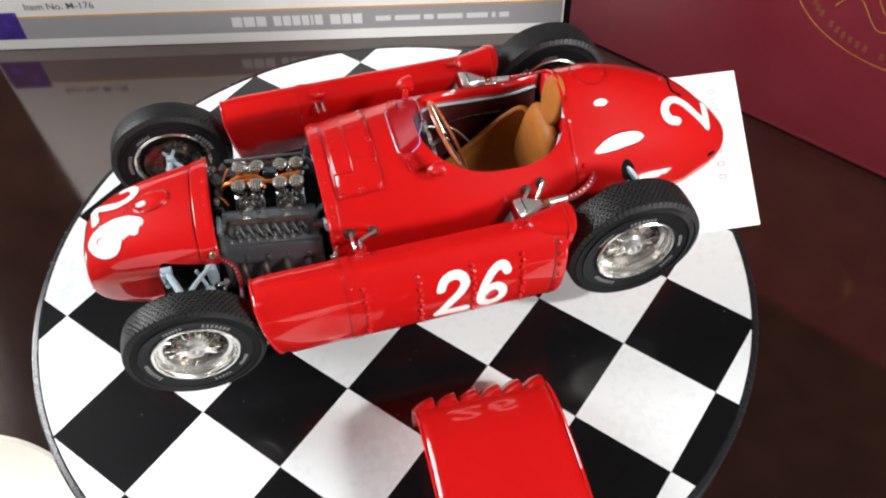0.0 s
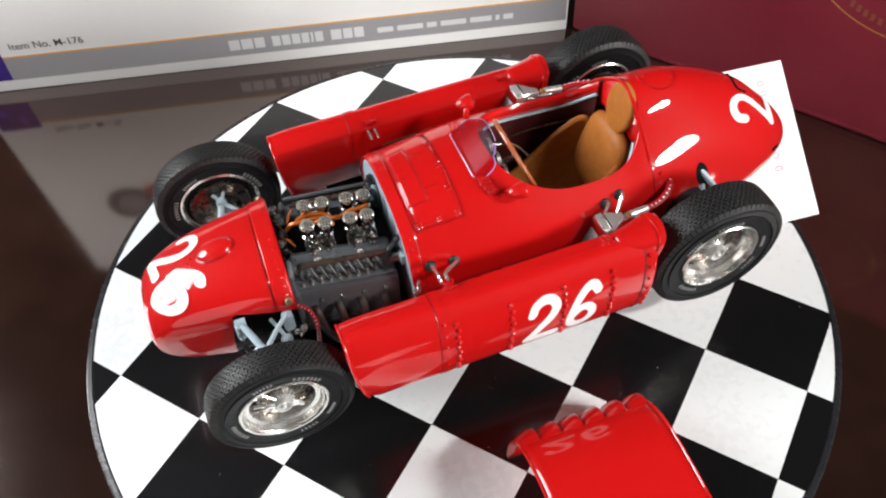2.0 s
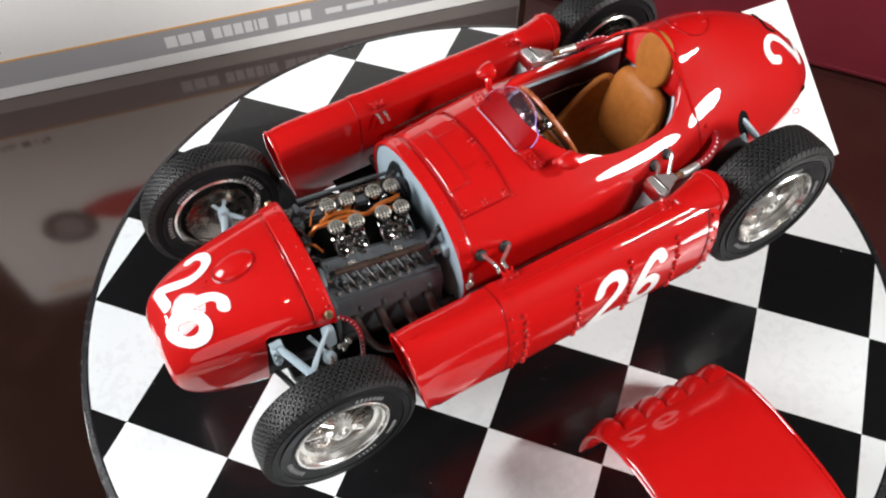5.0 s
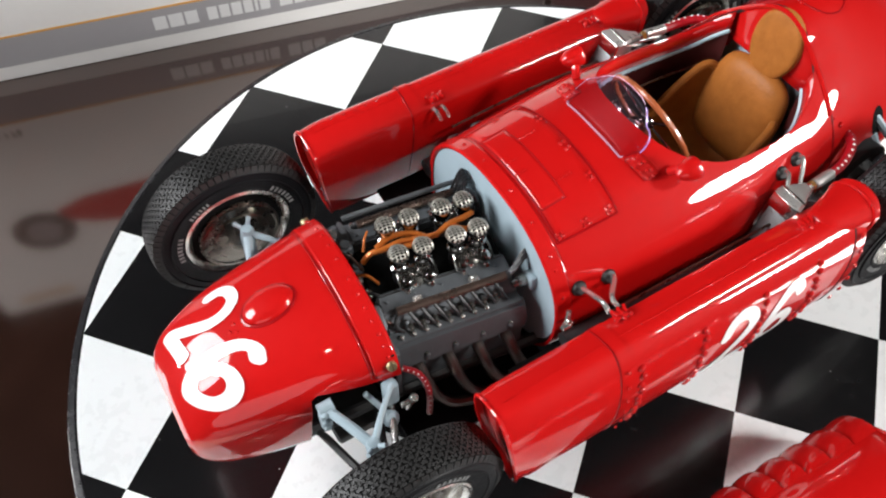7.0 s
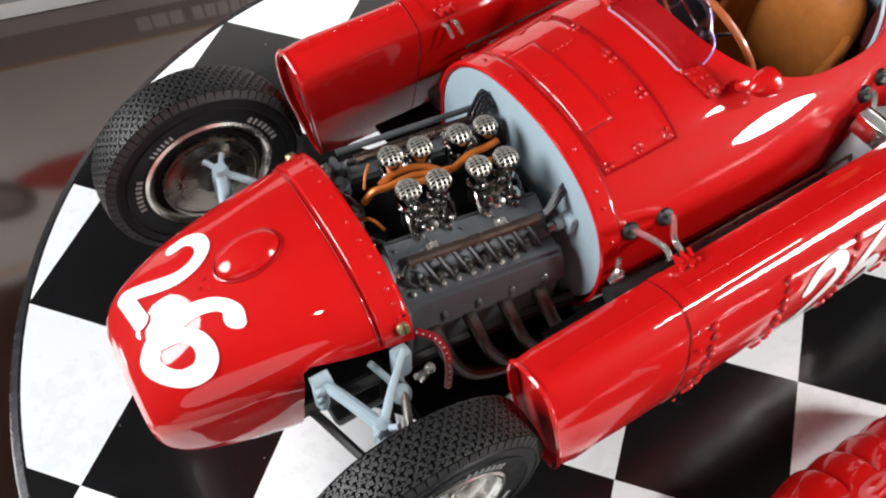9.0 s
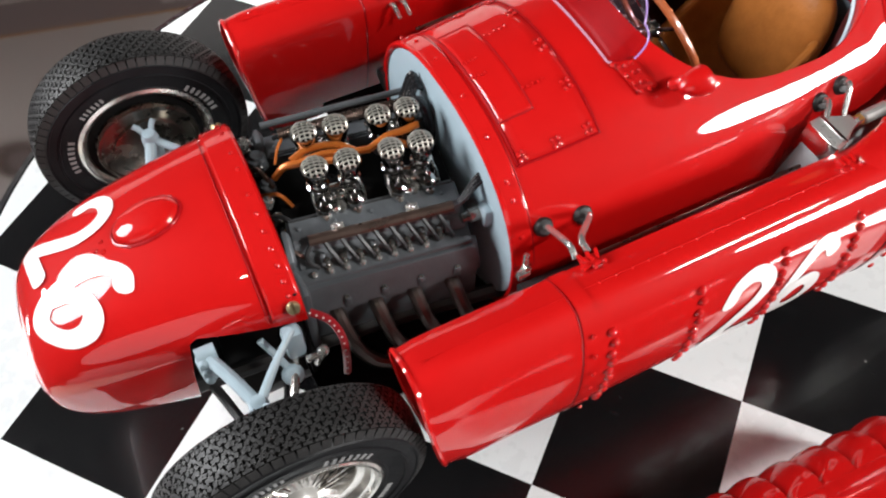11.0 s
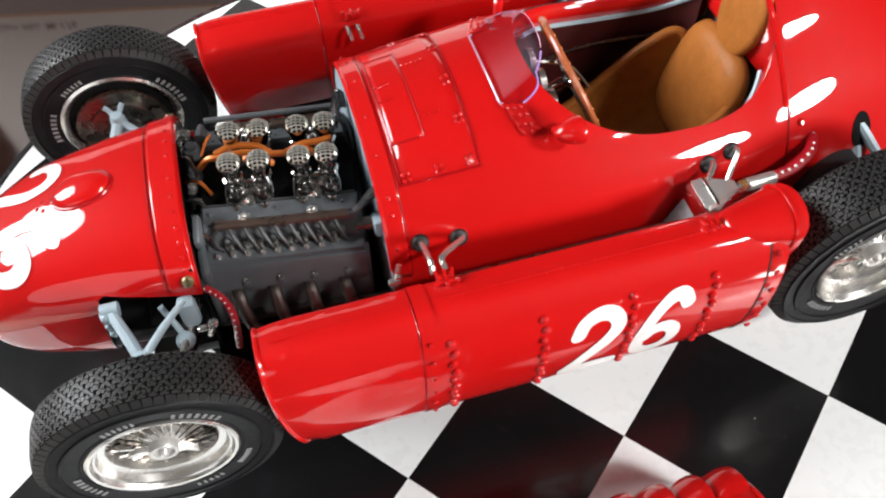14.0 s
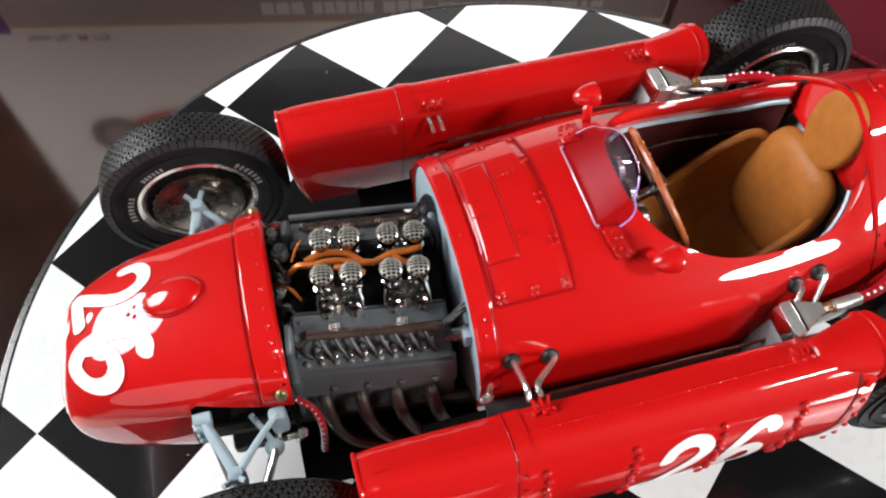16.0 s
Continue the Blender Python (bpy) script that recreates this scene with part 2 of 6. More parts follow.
def carved(ob, cutters):
    """Cuts closed shapes out of a mesh and returns the object with the result as plain mesh."""
    for c in cutters:
        md = ob.modifiers.new("cut", "BOOLEAN")
        md.operation, md.object, md.solver = "DIFFERENCE", c, "EXACT"
    bpy.context.view_layer.update()
    dg = bpy.context.evaluated_depsgraph_get()
    me = bpy.data.meshes.new_from_object(ob.evaluated_get(dg))
    ob.modifiers.clear()
    old = ob.data
    ob.data = me
    me.name = old.name
    bpy.data.meshes.remove(old)
    for c in cutters:
        d = c.data
        bpy.data.objects.remove(c)
        bpy.data.meshes.remove(d)
    me.set_sharp_from_angle(angle=radians(35))
    return ob


def text_bm(body, size, bold=0.0, shear=0.0, step=1.0, spacing=1.0, align="CENTER"):
    """Flat letters from the built-in font in the xy plane, cut into a fine net so that they can follow a curve."""
    cu = bpy.data.curves.new("letters", "FONT")
    cu.body, cu.size, cu.offset, cu.shear, cu.space_character = body, size, bold * size, shear, spacing
    cu.align_x, cu.align_y = align, "CENTER"
    ob = new("letters", cu)
    bpy.context.view_layer.update()
    dg = bpy.context.evaluated_depsgraph_get()
    me = bpy.data.meshes.new_from_object(ob.evaluated_get(dg))
    bpy.data.objects.remove(ob)
    bpy.data.curves.remove(cu)
    bm = bmesh.new()
    bm.from_mesh(me)
    bpy.data.meshes.remove(me)
    bmesh.ops.remove_doubles(bm, verts=bm.verts, dist=1e-5)
    if step:
        xs, ys = [v.co.x for v in bm.verts], [v.co.y for v in bm.verts]
        for no, lo, hi in (((1, 0, 0), min(xs), max(xs)), ((0, 1, 0), min(ys), max(ys))):
            k = lo + step
            while k < hi:
                bmesh.ops.bisect_plane(bm, geom=bm.verts[:] + bm.edges[:] + bm.faces[:], plane_co=Vector(no) * k, plane_no=no)
                k += step
        bmesh.ops.triangulate(bm, faces=bm.faces[:])
    return bm


# ---- the setting ----


def flat(name, x0, x1, y0, y1, z, thick, mat, label, kind="structure", category=""):
    bm = box((x0 + x1) / 2, (y0 + y1) / 2, z - thick / 2, x1 - x0, y1 - y0, thick, 0)
    ob = part(name, bm, mat, None, label, smooth=0)
    return tagged(ob, label, category, "", kind)


flat("floor", -2600, 2600, -2600, 2600, -805, 60, FLOORM, "brown wooden floor of the room")
flat("ceiling", -2600, 2600, -2600, 2600, 2460, 60, WALL, "plain pale ceiling of the room")
for nm, x0, x1, y0, y1 in (("wall_north", -2600, 2600, 2600, 2700), ("wall_south", -2600, 2600, -2700, -2600), ("wall_east", 2600, 2700, -2600, 2600), ("wall_west", -2700, -2600, -2600, 2600)):
    tagged(part(nm, box((x0 + x1) / 2, (y0 + y1) / 2, 797.5, x1 - x0, y1 - y0, 3205, 0), WALL, None, "", smooth=0), "plain plaster wall of the room", "wall", "", "structure")

table = thing("table", 0, 150, -805, "dark lacquered wooden table with a mirror-like top", "table")
part("tabletop", box(0, 0, 732, 1500, 1000, 36, 4), TABLE, table)
for sx in (-690, 690):
    for sy in (-440, 440):
        part("leg", box(sx, sy, 357, 60, 60, 714, 4), TABLE, table)

# ---- the turntable ----
TT_R = 118.2
PRINT_R = 115.8
SIDE = 30.6
GRID_TURN = -50.07
tt = thing("turntable", 0, 0, TABLE_Z, "round display turntable with a black and white chequered top", "turntable")
H = -TABLE_Z
part("body", lathe([(0.01, 0), (96, 0), (98, 1.5), (98, H - 22), (104, H - 16), (TT_R - 1.5, H - 14), (TT_R, H - 12.5), (TT_R, H - 0.9), (TT_R - 0.5, H - 0.25), (PRINT_R + 0.6, H - 0.05), (PRINT_R + 0.1, H - 0.3), (0.01, H - 0.3)], 128, "z"), RIM_PLASTIC, tt, "glossy black plastic rim")


def clipped_square(i, j):
    """One printed square, trimmed by the round edge."""
    bm = bmesh.new()
    cells = 2.488
    pts = []
    c, s = math.cos(radians(GRID_TURN)), math.sin(radians(GRID_TURN))
    n = 6
    for a, b in [(k / n, 0) for k in range(n)] + [(1, k / n) for k in range(n)] + [(1 - k / n, 1) for k in range(n)] + [(0, 1 - k / n) for k in range(n)]:
        u, v = (i + a - cells) * SIDE, (j + b - cells) * SIDE
        pts.append(Vector((c * u - s * v, s * u + c * v, 0)))
    if all(p.length > PRINT_R for p in pts):
        return None
    if any(p.length > PRINT_R for p in pts):
        f = bm.faces.new([bm.verts.new(p) for p in pts])
        for k in range(180):
            a = 2 * math.pi * k / 180
            no = Vector((math.cos(a), math.sin(a), 0))
            if max(v.co.dot(no) for v in bm.verts) > PRINT_R:
                bmesh.ops.bisect_plane(bm, geom=bm.verts[:] + bm.edges[:] + bm.faces[:], plane_co=no * PRINT_R, plane_no=no, clear_outer=True)
            if not bm.faces:
                return None
    else:
        bm.faces.new([bm.verts.new(pts[k]) for k in (0, n, 2 * n, 3 * n)])
    if sum(f.calc_area() for f in bm.faces) < 0.5:
        return None
    top = bmesh.ops.extrude_face_region(bm, geom=bm.faces[:])
    bmesh.ops.translate(bm, vec=(0, 0, 0.25), verts=[g for g in top["geom"] if isinstance(g, bmesh.types.BMVert)])
    bmesh.ops.translate(bm, vec=(0, 0, H - 0.25), verts=bm.verts)
    return bm


for i in range(-3, 8):
    for j in range(-3, 8):
        sq = clipped_square(i, j)
        if sq:
            dark = (i + j) % 2 == 0
            part("square", sq, BLACK_PRINT if dark else WHITE_PRINT, tt, smooth=0)

# ---- the model car ----
ZC = 16.0
YC = 2.0
plinth = thing("plinth", 0, YC, 0, "small black display block under the model car", "plinth")
part("block", box(-2, 0, ZC / 2, 100, 18, ZC, 1.0), RIM_PLASTIC, plinth)
car = thing("model_car", 0, YC, ZC, "red 1:18 model of a vintage racing car, engine bay uncovered", "model car")


def cp(name, bm, mat, parent=None, label="", smooth=35):
    """A part of the car, given in millimetres over the turntable."""
    bmesh.ops.translate(bm, vec=(0, 0, -ZC), verts=bm.verts)
    return part(name, bm, mat, parent or car, label, smooth)


def rivet(parent, p, n, r):
    """A single rivet head that shares one mesh with its like."""
    if "head" not in RIVET:
        RIVET["head"] = to_mesh("rivet", dome(0, 0, 0, 1.0), RED, 60)
    q = Vector(n).to_track_quat("Z", "Y").to_matrix().to_4x4()
    return share("rivet", RIVET["head"], parent, Matrix.Translation((p[0] * MM, p[1] * MM, (p[2] - ZC) * MM)) @ q @ Matrix.Diagonal((r, r, r, 1)))


RIVET = {}
# section tables: x, half width, top, mid, low, exponent of the upper half, height of the headrest fairing
BODY = smooth_table([
    (-20.5, 23.6, 56.6, 37, 17, 2.25, 0),
    (-10, 24.8, 58.2, 37, 16.5, 2.2, 0),
    (5, 25.6, 60.2, 37, 16, 2.2, 0),
    (16, 25.8, 60.6, 37, 16, 2.2, 0),
    (30, 25.6, 60.4, 37, 16, 2.08, 0),
    (43, 24.7, 60.8, 37, 16, 2.02, 0.3),
    (49.6, 24.0, 62.0, 37, 16.5, 2.05, 4.8),
    (56, 23.3, 62.6, 37, 17, 2.03, 5.2),
    (64, 22.2, 62.5, 36.5, 18, 2.0, 4.9),
    (76, 20.4, 60.2, 35.5, 20, 1.95, 3.2),
    (90, 17.3, 54.4, 34, 22, 1.92, 1.4),
    (101, 12.6, 46.2, 32.5, 24, 1.95, 0.2),
    (108, 7.8, 38.8, 31.2, 25.8, 2.0, 0),
    (112, 2.2, 33, 30.3, 28, 2.0, 0),
], 6)


def bump(y, hump):
    return hump * math.exp(-((abs(y) / 10.0) ** 2))


NOSE = smooth_table([
    (-51.0, 19.9, 50.6, 36, 18, 2.5, 0),
    (-60, 19.0, 49.8, 35.5, 17, 2.48, 0),
    (-68, 17.9, 48.4, 34.5, 16.8, 2.45, 0),
    (-76, 16.6, 46.2, 33.5, 17.2, 2.45, 0),
    (-82, 15.2, 43.6, 32, 18.2, 2.45, 0),
    (-86.5, 13.6, 40.6, 31, 19.8, 2.45, 0),
    (-89.2, 11.8, 37.4, 30.2, 22, 2.5, 0),
    (-90.4, 9.8, 35.0, 29.6, 23.8, 2.5, 0),
], 6)


def upper(tab, x, y):
    """Height of a section's upper half at (x, y), and the way out of the surface there."""
    rows = sorted(tab)

    def h(x, y):
        half, top, mid, low, e, hump = lerp_table(rows, x)
        return mid + (top - mid) * max(0.0, 1 - min(1.0, abs(y) / half) ** e) ** (1 / e) + bump(y, hump)

    d = 0.4
    n = Vector((-(h(x + d, y) - h(x - d, y)) / (2 * d), -(h(x, y + d) - h(x, y - d)) / (2 * d), 1)).normalized()
    return h(x, y), n


def on(tab, x, y, lift=0.0):
    z, n = upper(tab, x, y)
    return Vector((x, y, z)) + n * lift


def around(tab, x, a, lift=0.0):
    """A point on a section by its angle; 90 degrees is the top, 180 the side of the near tank."""
    half, top, mid, low, e, hump = lerp_table(sorted(tab), x)
    c, s = math.cos(radians(a)), math.sin(radians(a))
    p = Vector((x, half * math.copysign(abs(c) ** (2 / e), c), mid + ((top - mid) if s >= 0 else (mid - low)) * math.copysign(abs(s) ** (2 / e), s)))
    n = Vector((0, p.y / half**2, (p.z - mid) / (top - mid) ** 2)).normalized()
    if s > 0:
        p.z += bump(p.y, hump)
    return p + n * lift


def shell(tab, steps=96, belly=2.3):
    rows = []
    for x, half, top, mid, low, e, hump in tab:
        rows.append([(x, y, z + (bump(y, hump) if z > mid else 0)) for y, z in ring(half, top, mid, low, e, belly, steps)])
    return rows


def cutter(name, bm):
    bmesh.ops.translate(bm, vec=(0, 0, -ZC), verts=bm.verts)
    return part(name, bm, DARK, car, smooth=0)


# body with the cockpit cut out
rows = shell(BODY)
bm = grid_bm(rows, close_v=True)
bm.faces.new([v for v in bm.verts][-96:])
body = cp("body_shell", bm, RED, label="glossy red paint")
body.data.materials.append(DARK)
sol = body.modifiers.new("skin", "SOLIDIFY")
sol.thickness, sol.offset, sol.material_offset = 0.7 * MM, -1, 1


def plan_shape(x0, x1, w, e_front, e_rear, n=64):
    """A cockpit outline in plan: broad, with a blunter rear."""
    out = []
    xm = (x0 + x1) / 2
    for k in range(n):
        a = 2 * math.pi * k / n
        c, s = math.cos(a), math.sin(a)
        e = e_rear if c > 0 else e_front
        out.append((xm + (x1 - x0) / 2 * math.copysign(abs(c) ** (2 / e), c), w * math.copysign(abs(s) ** (2 / e), s)))
    return out


COCKPIT = plan_shape(9.2, 52.2, 18.2, 2.5, 3.0, 96)
bm = grid_bm([[(x, y, 40) for x, y in COCKPIT], [(x, y, 90) for x, y in COCKPIT]], close_v=True, cap=True)
bmesh.ops.recalc_face_normals(bm, faces=bm.faces)
carved(body, [cutter("cut", bm)])
# red inner lining below the cockpit's edge, with a pale bead along its foot
rim = [on(BODY, x, y, -0.3) for x, y in COCKPIT if x < 50.5]
start = max(range(len(rim)), key=lambda k: (Vector(rim[k]) - Vector(rim[k - 1])).length)
rim = rim[start:] + rim[:start]
mid_x = 30.0
foot = [Vector((mid_x + (p.x - mid_x) * 0.97, p.y * 0.965, p.z - 4.6)) for p in rim]
low = [Vector((mid_x + (p.x - mid_x) * 0.93, p.y * 0.93, 26)) for p in rim]
lining = cp("cockpit_lining", grid_bm([rim, [(a * 0.5 + b * 0.5) for a, b in zip(rim, foot)], foot]), RED, body, "red painted inner lip")
md = lining.modifiers.new("skin", "SOLIDIFY")
md.thickness, md.offset = 0.4 * MM, 1
cp("lining_bead", tube([p for p in foot if p.y > 0 and p.x > 14], 0.5, 6, curve=False), BLUEGREY, body, "pale blue-grey bead")
cp("lining_bead", tube([p for p in foot if p.y < 0 and p.x > 14], 0.5, 6, curve=False), BLUEGREY, body, "pale blue-grey bead")
cp("dark_lining", grid_bm([foot, low]), MAROON, body, "dark maroon cockpit lining")

# nose cowl
rows = shell(NOSE, belly=3.0)
bm = grid_bm(rows, close_v=True)
nose = cp("nose_cowl", bm, RED, label="glossy red paint with a white number")
nose.data.materials.append(DARK)
sol = nose.modifiers.new("skin", "SOLIDIFY")
sol.thickness, sol.offset, sol.material_offset = 0.7 * MM, -1, 1
cuts = []
for s in (-1, 1):
    bm = bmesh.new()
    prof = [(-67.8, 40.4), (-66.6, 41.2), (-48, 39.8), (-48, 10), (-70.5, 10), (-70.0, 22), (-69.0, 33)]
    grid_bm([[(x, s * 11.0, z) for x, z in prof], [(x, s * 40.0, z) for x, z in prof]], close_v=True, cap=True, bm=bm)
    bmesh.ops.recalc_face_normals(bm, faces=bm.faces)
    cuts.append(cutter("cut", bm))
carved(nose, cuts)
half, top, mid, low, e, hump = NOSE[-1][1:]
cp("air_intake", grid_bm([[(-89.5, y * 0.92, z) for y, z in ring(half, top - 0.4, mid, low + 0.4, e, 2.3, 48)], [(-86, y * 0.9, z) for y, z in ring(half, top - 0.5, mid, low + 0.5, e, 2.3, 48)]], close_v=True, cap=True), DARK, nose, "dark grille behind the nose opening")
# strap at the rear edge of the nose
band = [[around(NOSE, x, a, 0.45) for a in range(18, 163, 3)] for x in (-55.9, -55.5, -51.7, -51.3)]
bm = grid_bm(band)
strap = cp("nose_strap", bm, RED, nose, "red riveted edge strip")
md = strap.modifiers.new("skin", "SOLIDIFY")
md.thickness, md.offset = 0.5 * MM, -1
for a in range(32, 152, 9):
    p = around(NOSE, -52.6, a, 0.45)
    rivet(nose, p, (0, p.y, p.z - 34), 0.4)
cp("strap_groove", tube([around(NOSE, -56.5, a, 0.05) for a in range(18, 163, 3)], 0.13, 6, curve=False), RED_EDGE, nose)
for a in (24, 156):
    p = around(NOSE, -52.6, a, 0.9)
    n = Vector((0, p.y, p.z - 34)).normalized()
    scr = lathe([(0.01, 0.1), (0.95, 0.1), (1.0, 0.0), (1.0, -0.4)], 20, "z")
    for sg in (1, -1):
        arc = [(0.92 * math.cos(t), sg * (0.14 + 0.78 * math.sin(t))) for t in np.linspace(0, math.pi, 9)]
        grid_bm([[(x, y, 0.1) for x, y in arc], [(x, y, 0.3) for x, y in arc], [(x * 0.8, sg * 0.14 + (y - sg * 0.14) * 0.8, 0.48) for x, y in arc]], close_v=True, cap=True, bm=scr)
    bmesh.ops.rotate(scr, matrix=n.to_track_quat("Z", "X").to_matrix(), verts=scr.verts)
    bmesh.ops.translate(scr, vec=p, verts=scr.verts)
    cp("screw", scr, BRASS, nose, "slotted brass screw")
nose.matrix_local = Matrix.Translation((-0.053, 0.0015, 0)) @ Matrix.Rotation(radians(-1.5), 4, "Z") @ Matrix.Translation((0.053, 0, 0))
# filler cap on the nose
capc = (-67.4, 0.4)


def cap_xy(r, j):
    a, q = 2 * math.pi * j / 40, radians(CAP_TURN)
    u, v = 5.0 * r * math.cos(a), 3.4 * r * math.sin(a)
    return capc[0] + u * math.cos(q) - v * math.sin(q), capc[1] + u * math.sin(q) + v * math.cos(q)


CAP_TURN = 5.0
bm = bmesh.new()
rr = []
for k, (r, h) in enumerate([(1.0, 0.05), (1.0, 0.3), (0.95, 0.75), (0.82, 1.1), (0.6, 1.4), (0.3, 1.58), (0.01, 1.62)]):
    rr.append([on(NOSE, *cap_xy(r, j), h) for j in range(40)])
grid_bm(rr, close_v=True, bm=bm)
cp("filler_cap", bm, RED, nose, "flush red oval filler cap")
cp("cap_groove", tube([on(NOSE, *cap_xy(1.05, j), 0.03) for j in range(41)], 0.3, 6, curve=False), RED_EDGE, nose)
bm = bmesh.new()
for dx, dy in ((-75.5, -0.4), (-74.4, -1.2), (-74.4, 0.7)):
    p = on(NOSE, dx, dy, 0.0)
    dome(*p, 0.4, upper(NOSE, dx, dy)[1], bm)
tagged(cp("studs", bm, RED, nose), kind="stuff")
DIGITS = {
    "2": [[(0.07, 0.70), (0.12, 0.85), (0.27, 0.93), (0.43, 0.89), (0.51, 0.74), (0.44, 0.56), (0.27, 0.35), (0.10, 0.13), (0.055, 0.075)], [(0.055, 0.075), (0.3, 0.075), (0.58, 0.075)]],
    "2 with a full bowl": [[(0.07, 0.70), (0.12, 0.85), (0.27, 0.93), (0.44, 0.90), (0.53, 0.76), (0.52, 0.58), (0.42, 0.42), (0.24, 0.24), (0.055, 0.075)], [(0.055, 0.075), (0.3, 0.075), (0.58, 0.075)]],
    "6": [[(0.55, 0.80), (0.47, 0.91), (0.33, 0.90), (0.19, 0.74), (0.10, 0.50), (0.075, 0.30), (0.13, 0.14), (0.28, 0.075), (0.43, 0.11), (0.52, 0.25), (0.49, 0.41), (0.36, 0.51), (0.21, 0.48), (0.12, 0.38)]],
}


def digit(bm, ch, place, width=0.15):
    """One numeral as broad round-ended strokes; place(u, v, lift) puts a point of its box on a surface."""
    lift = 0.14
    for line in DIGITS[ch]:
        pts = smooth_path([(a, b, 0) for a, b in line], 7)
        fr = []
        for i, p in enumerate(pts):
            t = (pts[min(i + 1, len(pts) - 1)] - pts[max(i - 1, 0)]).normalized()
            fr.append((p, t, Vector((-t.y, t.x, 0))))
        rows = []
        h = width / 2
        caps = [0.0, 0.5, 0.8, 0.95]
        p, t, n = fr[0]
        ends = [(p - t * h * math.sqrt(1 - c * c), n, max(c, 0.02)) for c in caps]
        p, t, n = fr[-1]
        tail = [(p + t * h * math.sqrt(1 - c * c), n, max(c, 0.02)) for c in caps[::-1]]
        seq = ends + [(p, n, 1.0) for p, t, n in fr] + tail
        for i, (p, n, k) in enumerate(seq):
            lf = lift + 0.12 * i / len(seq)
            rows.append([place((p + n * h * k * w).x, (p + n * h * k * w).y, lf) for w in (-1, -0.5, 0, 0.5, 1)])
        grid_bm(rows, bm=bm)
        lift += 0.05
    return bm


def number_on(place_of, name, parent):
    for k, ch in enumerate("26"):
        cp("numeral", digit(bmesh.new(), ch, place_of(k), 0.17), DECAL, parent, "white painted numeral " + ch)


def slanted(tab, cx, cy):
    """Places a numeral's box on a surface by two rows of (across, up, start)."""
    return lambda u, v, l: on(tab, cx[0] * u + cx[1] * v + cx[2], cy[0] * u + cy[1] * v + cy[2], l)


NOSE_2 = slanted(NOSE, (1.8, 14.9, -86.8), (-12.4, 3.2, 8.1))
NOSE_6 = slanted(NOSE, (12.5, 11.5, -89.2), (-15.2, 5.9, -4.2))
cp("numeral", digit(bmesh.new(), "2 with a full bowl", NOSE_2, 0.165), DECAL, nose, "white painted numeral 2")
cp("numeral", digit(bmesh.new(), "6", NOSE_6, 0.165), DECAL, nose, "white painted numeral 6")
cp("numeral", digit(bmesh.new(), "2", slanted(BODY, (1.9, -19.6, 100.25), (11.5, -4.0, -9.2)), 0.15), DECAL, body, "white painted numeral 2")

# the nose stands slightly askew towards the tank without a number
for ob in [nose] + list(nose.children):
    if ob.name.split(".")[0] == "rivet":
        continue
    for v in ob.data.vertices:
        v.co.y += 0.035 * max(0.0, -0.056 - v.co.x)

# firewall and scuttle
fw = [(y * 0.965, 37 + (z - 37) * 0.965) for y, z in ring(23.6, 56.6, 37, 20, 2.25, 2.3, 64)]
cp("firewall", grid_bm([[(x, y, z) for y, z in fw] for x in (-20.2, -19.4)], close_v=True, cap=True), BLUEGREY, label="pale blue-grey firewall")
band = [[around(BODY, x, a, 0.32) for a in range(4, 177, 3)] for x in (-20.4, -20.2, -17.7, -17.4)]
ob = cp("scuttle_band", grid_bm(band), RED, body, "red riveted band round the engine opening")
md = ob.modifiers.new("skin", "SOLIDIFY")
md.thickness, md.offset = 0.4 * MM, -1
cp("band_groove", tube([around(BODY, -17.2, a, 0.04) for a in range(4, 177, 3)], 0.16, 5, curve=False), RED_EDGE, body)
for a in (22, 41, 60, 78, 96, 114, 133, 141, 158):
    p = around(BODY, -18.9, a, 0.32)
    rivet(body, p, (0, p.y, p.z - 36), 0.4)
cp("scuttle_lip", tube([around(BODY, -20.3, a, -0.1) for a in range(8, 173, 3)], 0.5, 8, curve=False), RED, body)


def panel(x0, x1, a0, a1, lift, name, label=""):
    pts = [[around(BODY, x, a, lift) for a in np.linspace(a0, a1, 25)] for x in np.linspace(x0, x1, 7)]
    ob = cp(name, grid_bm(pts), RED, body, label)
    md = ob.modifiers.new("skin", "SOLIDIFY")
    md.thickness, md.offset = 0.4 * MM, -1
    edge = [around(BODY, x0, a, 0.05) for a in np.linspace(a0, a1, 25)] + [around(BODY, x, a1, 0.05) for x in np.linspace(x0, x1, 7)][1:] + [around(BODY, x1, a, 0.05) for a in np.linspace(a1, a0, 25)][1:] + [around(BODY, x, a0, 0.05) for x in np.linspace(x1, x0, 7)][1:]
    cp("panel_groove", tube(edge, 0.2, 5, curve=False), RED_EDGE, body)
    return ob


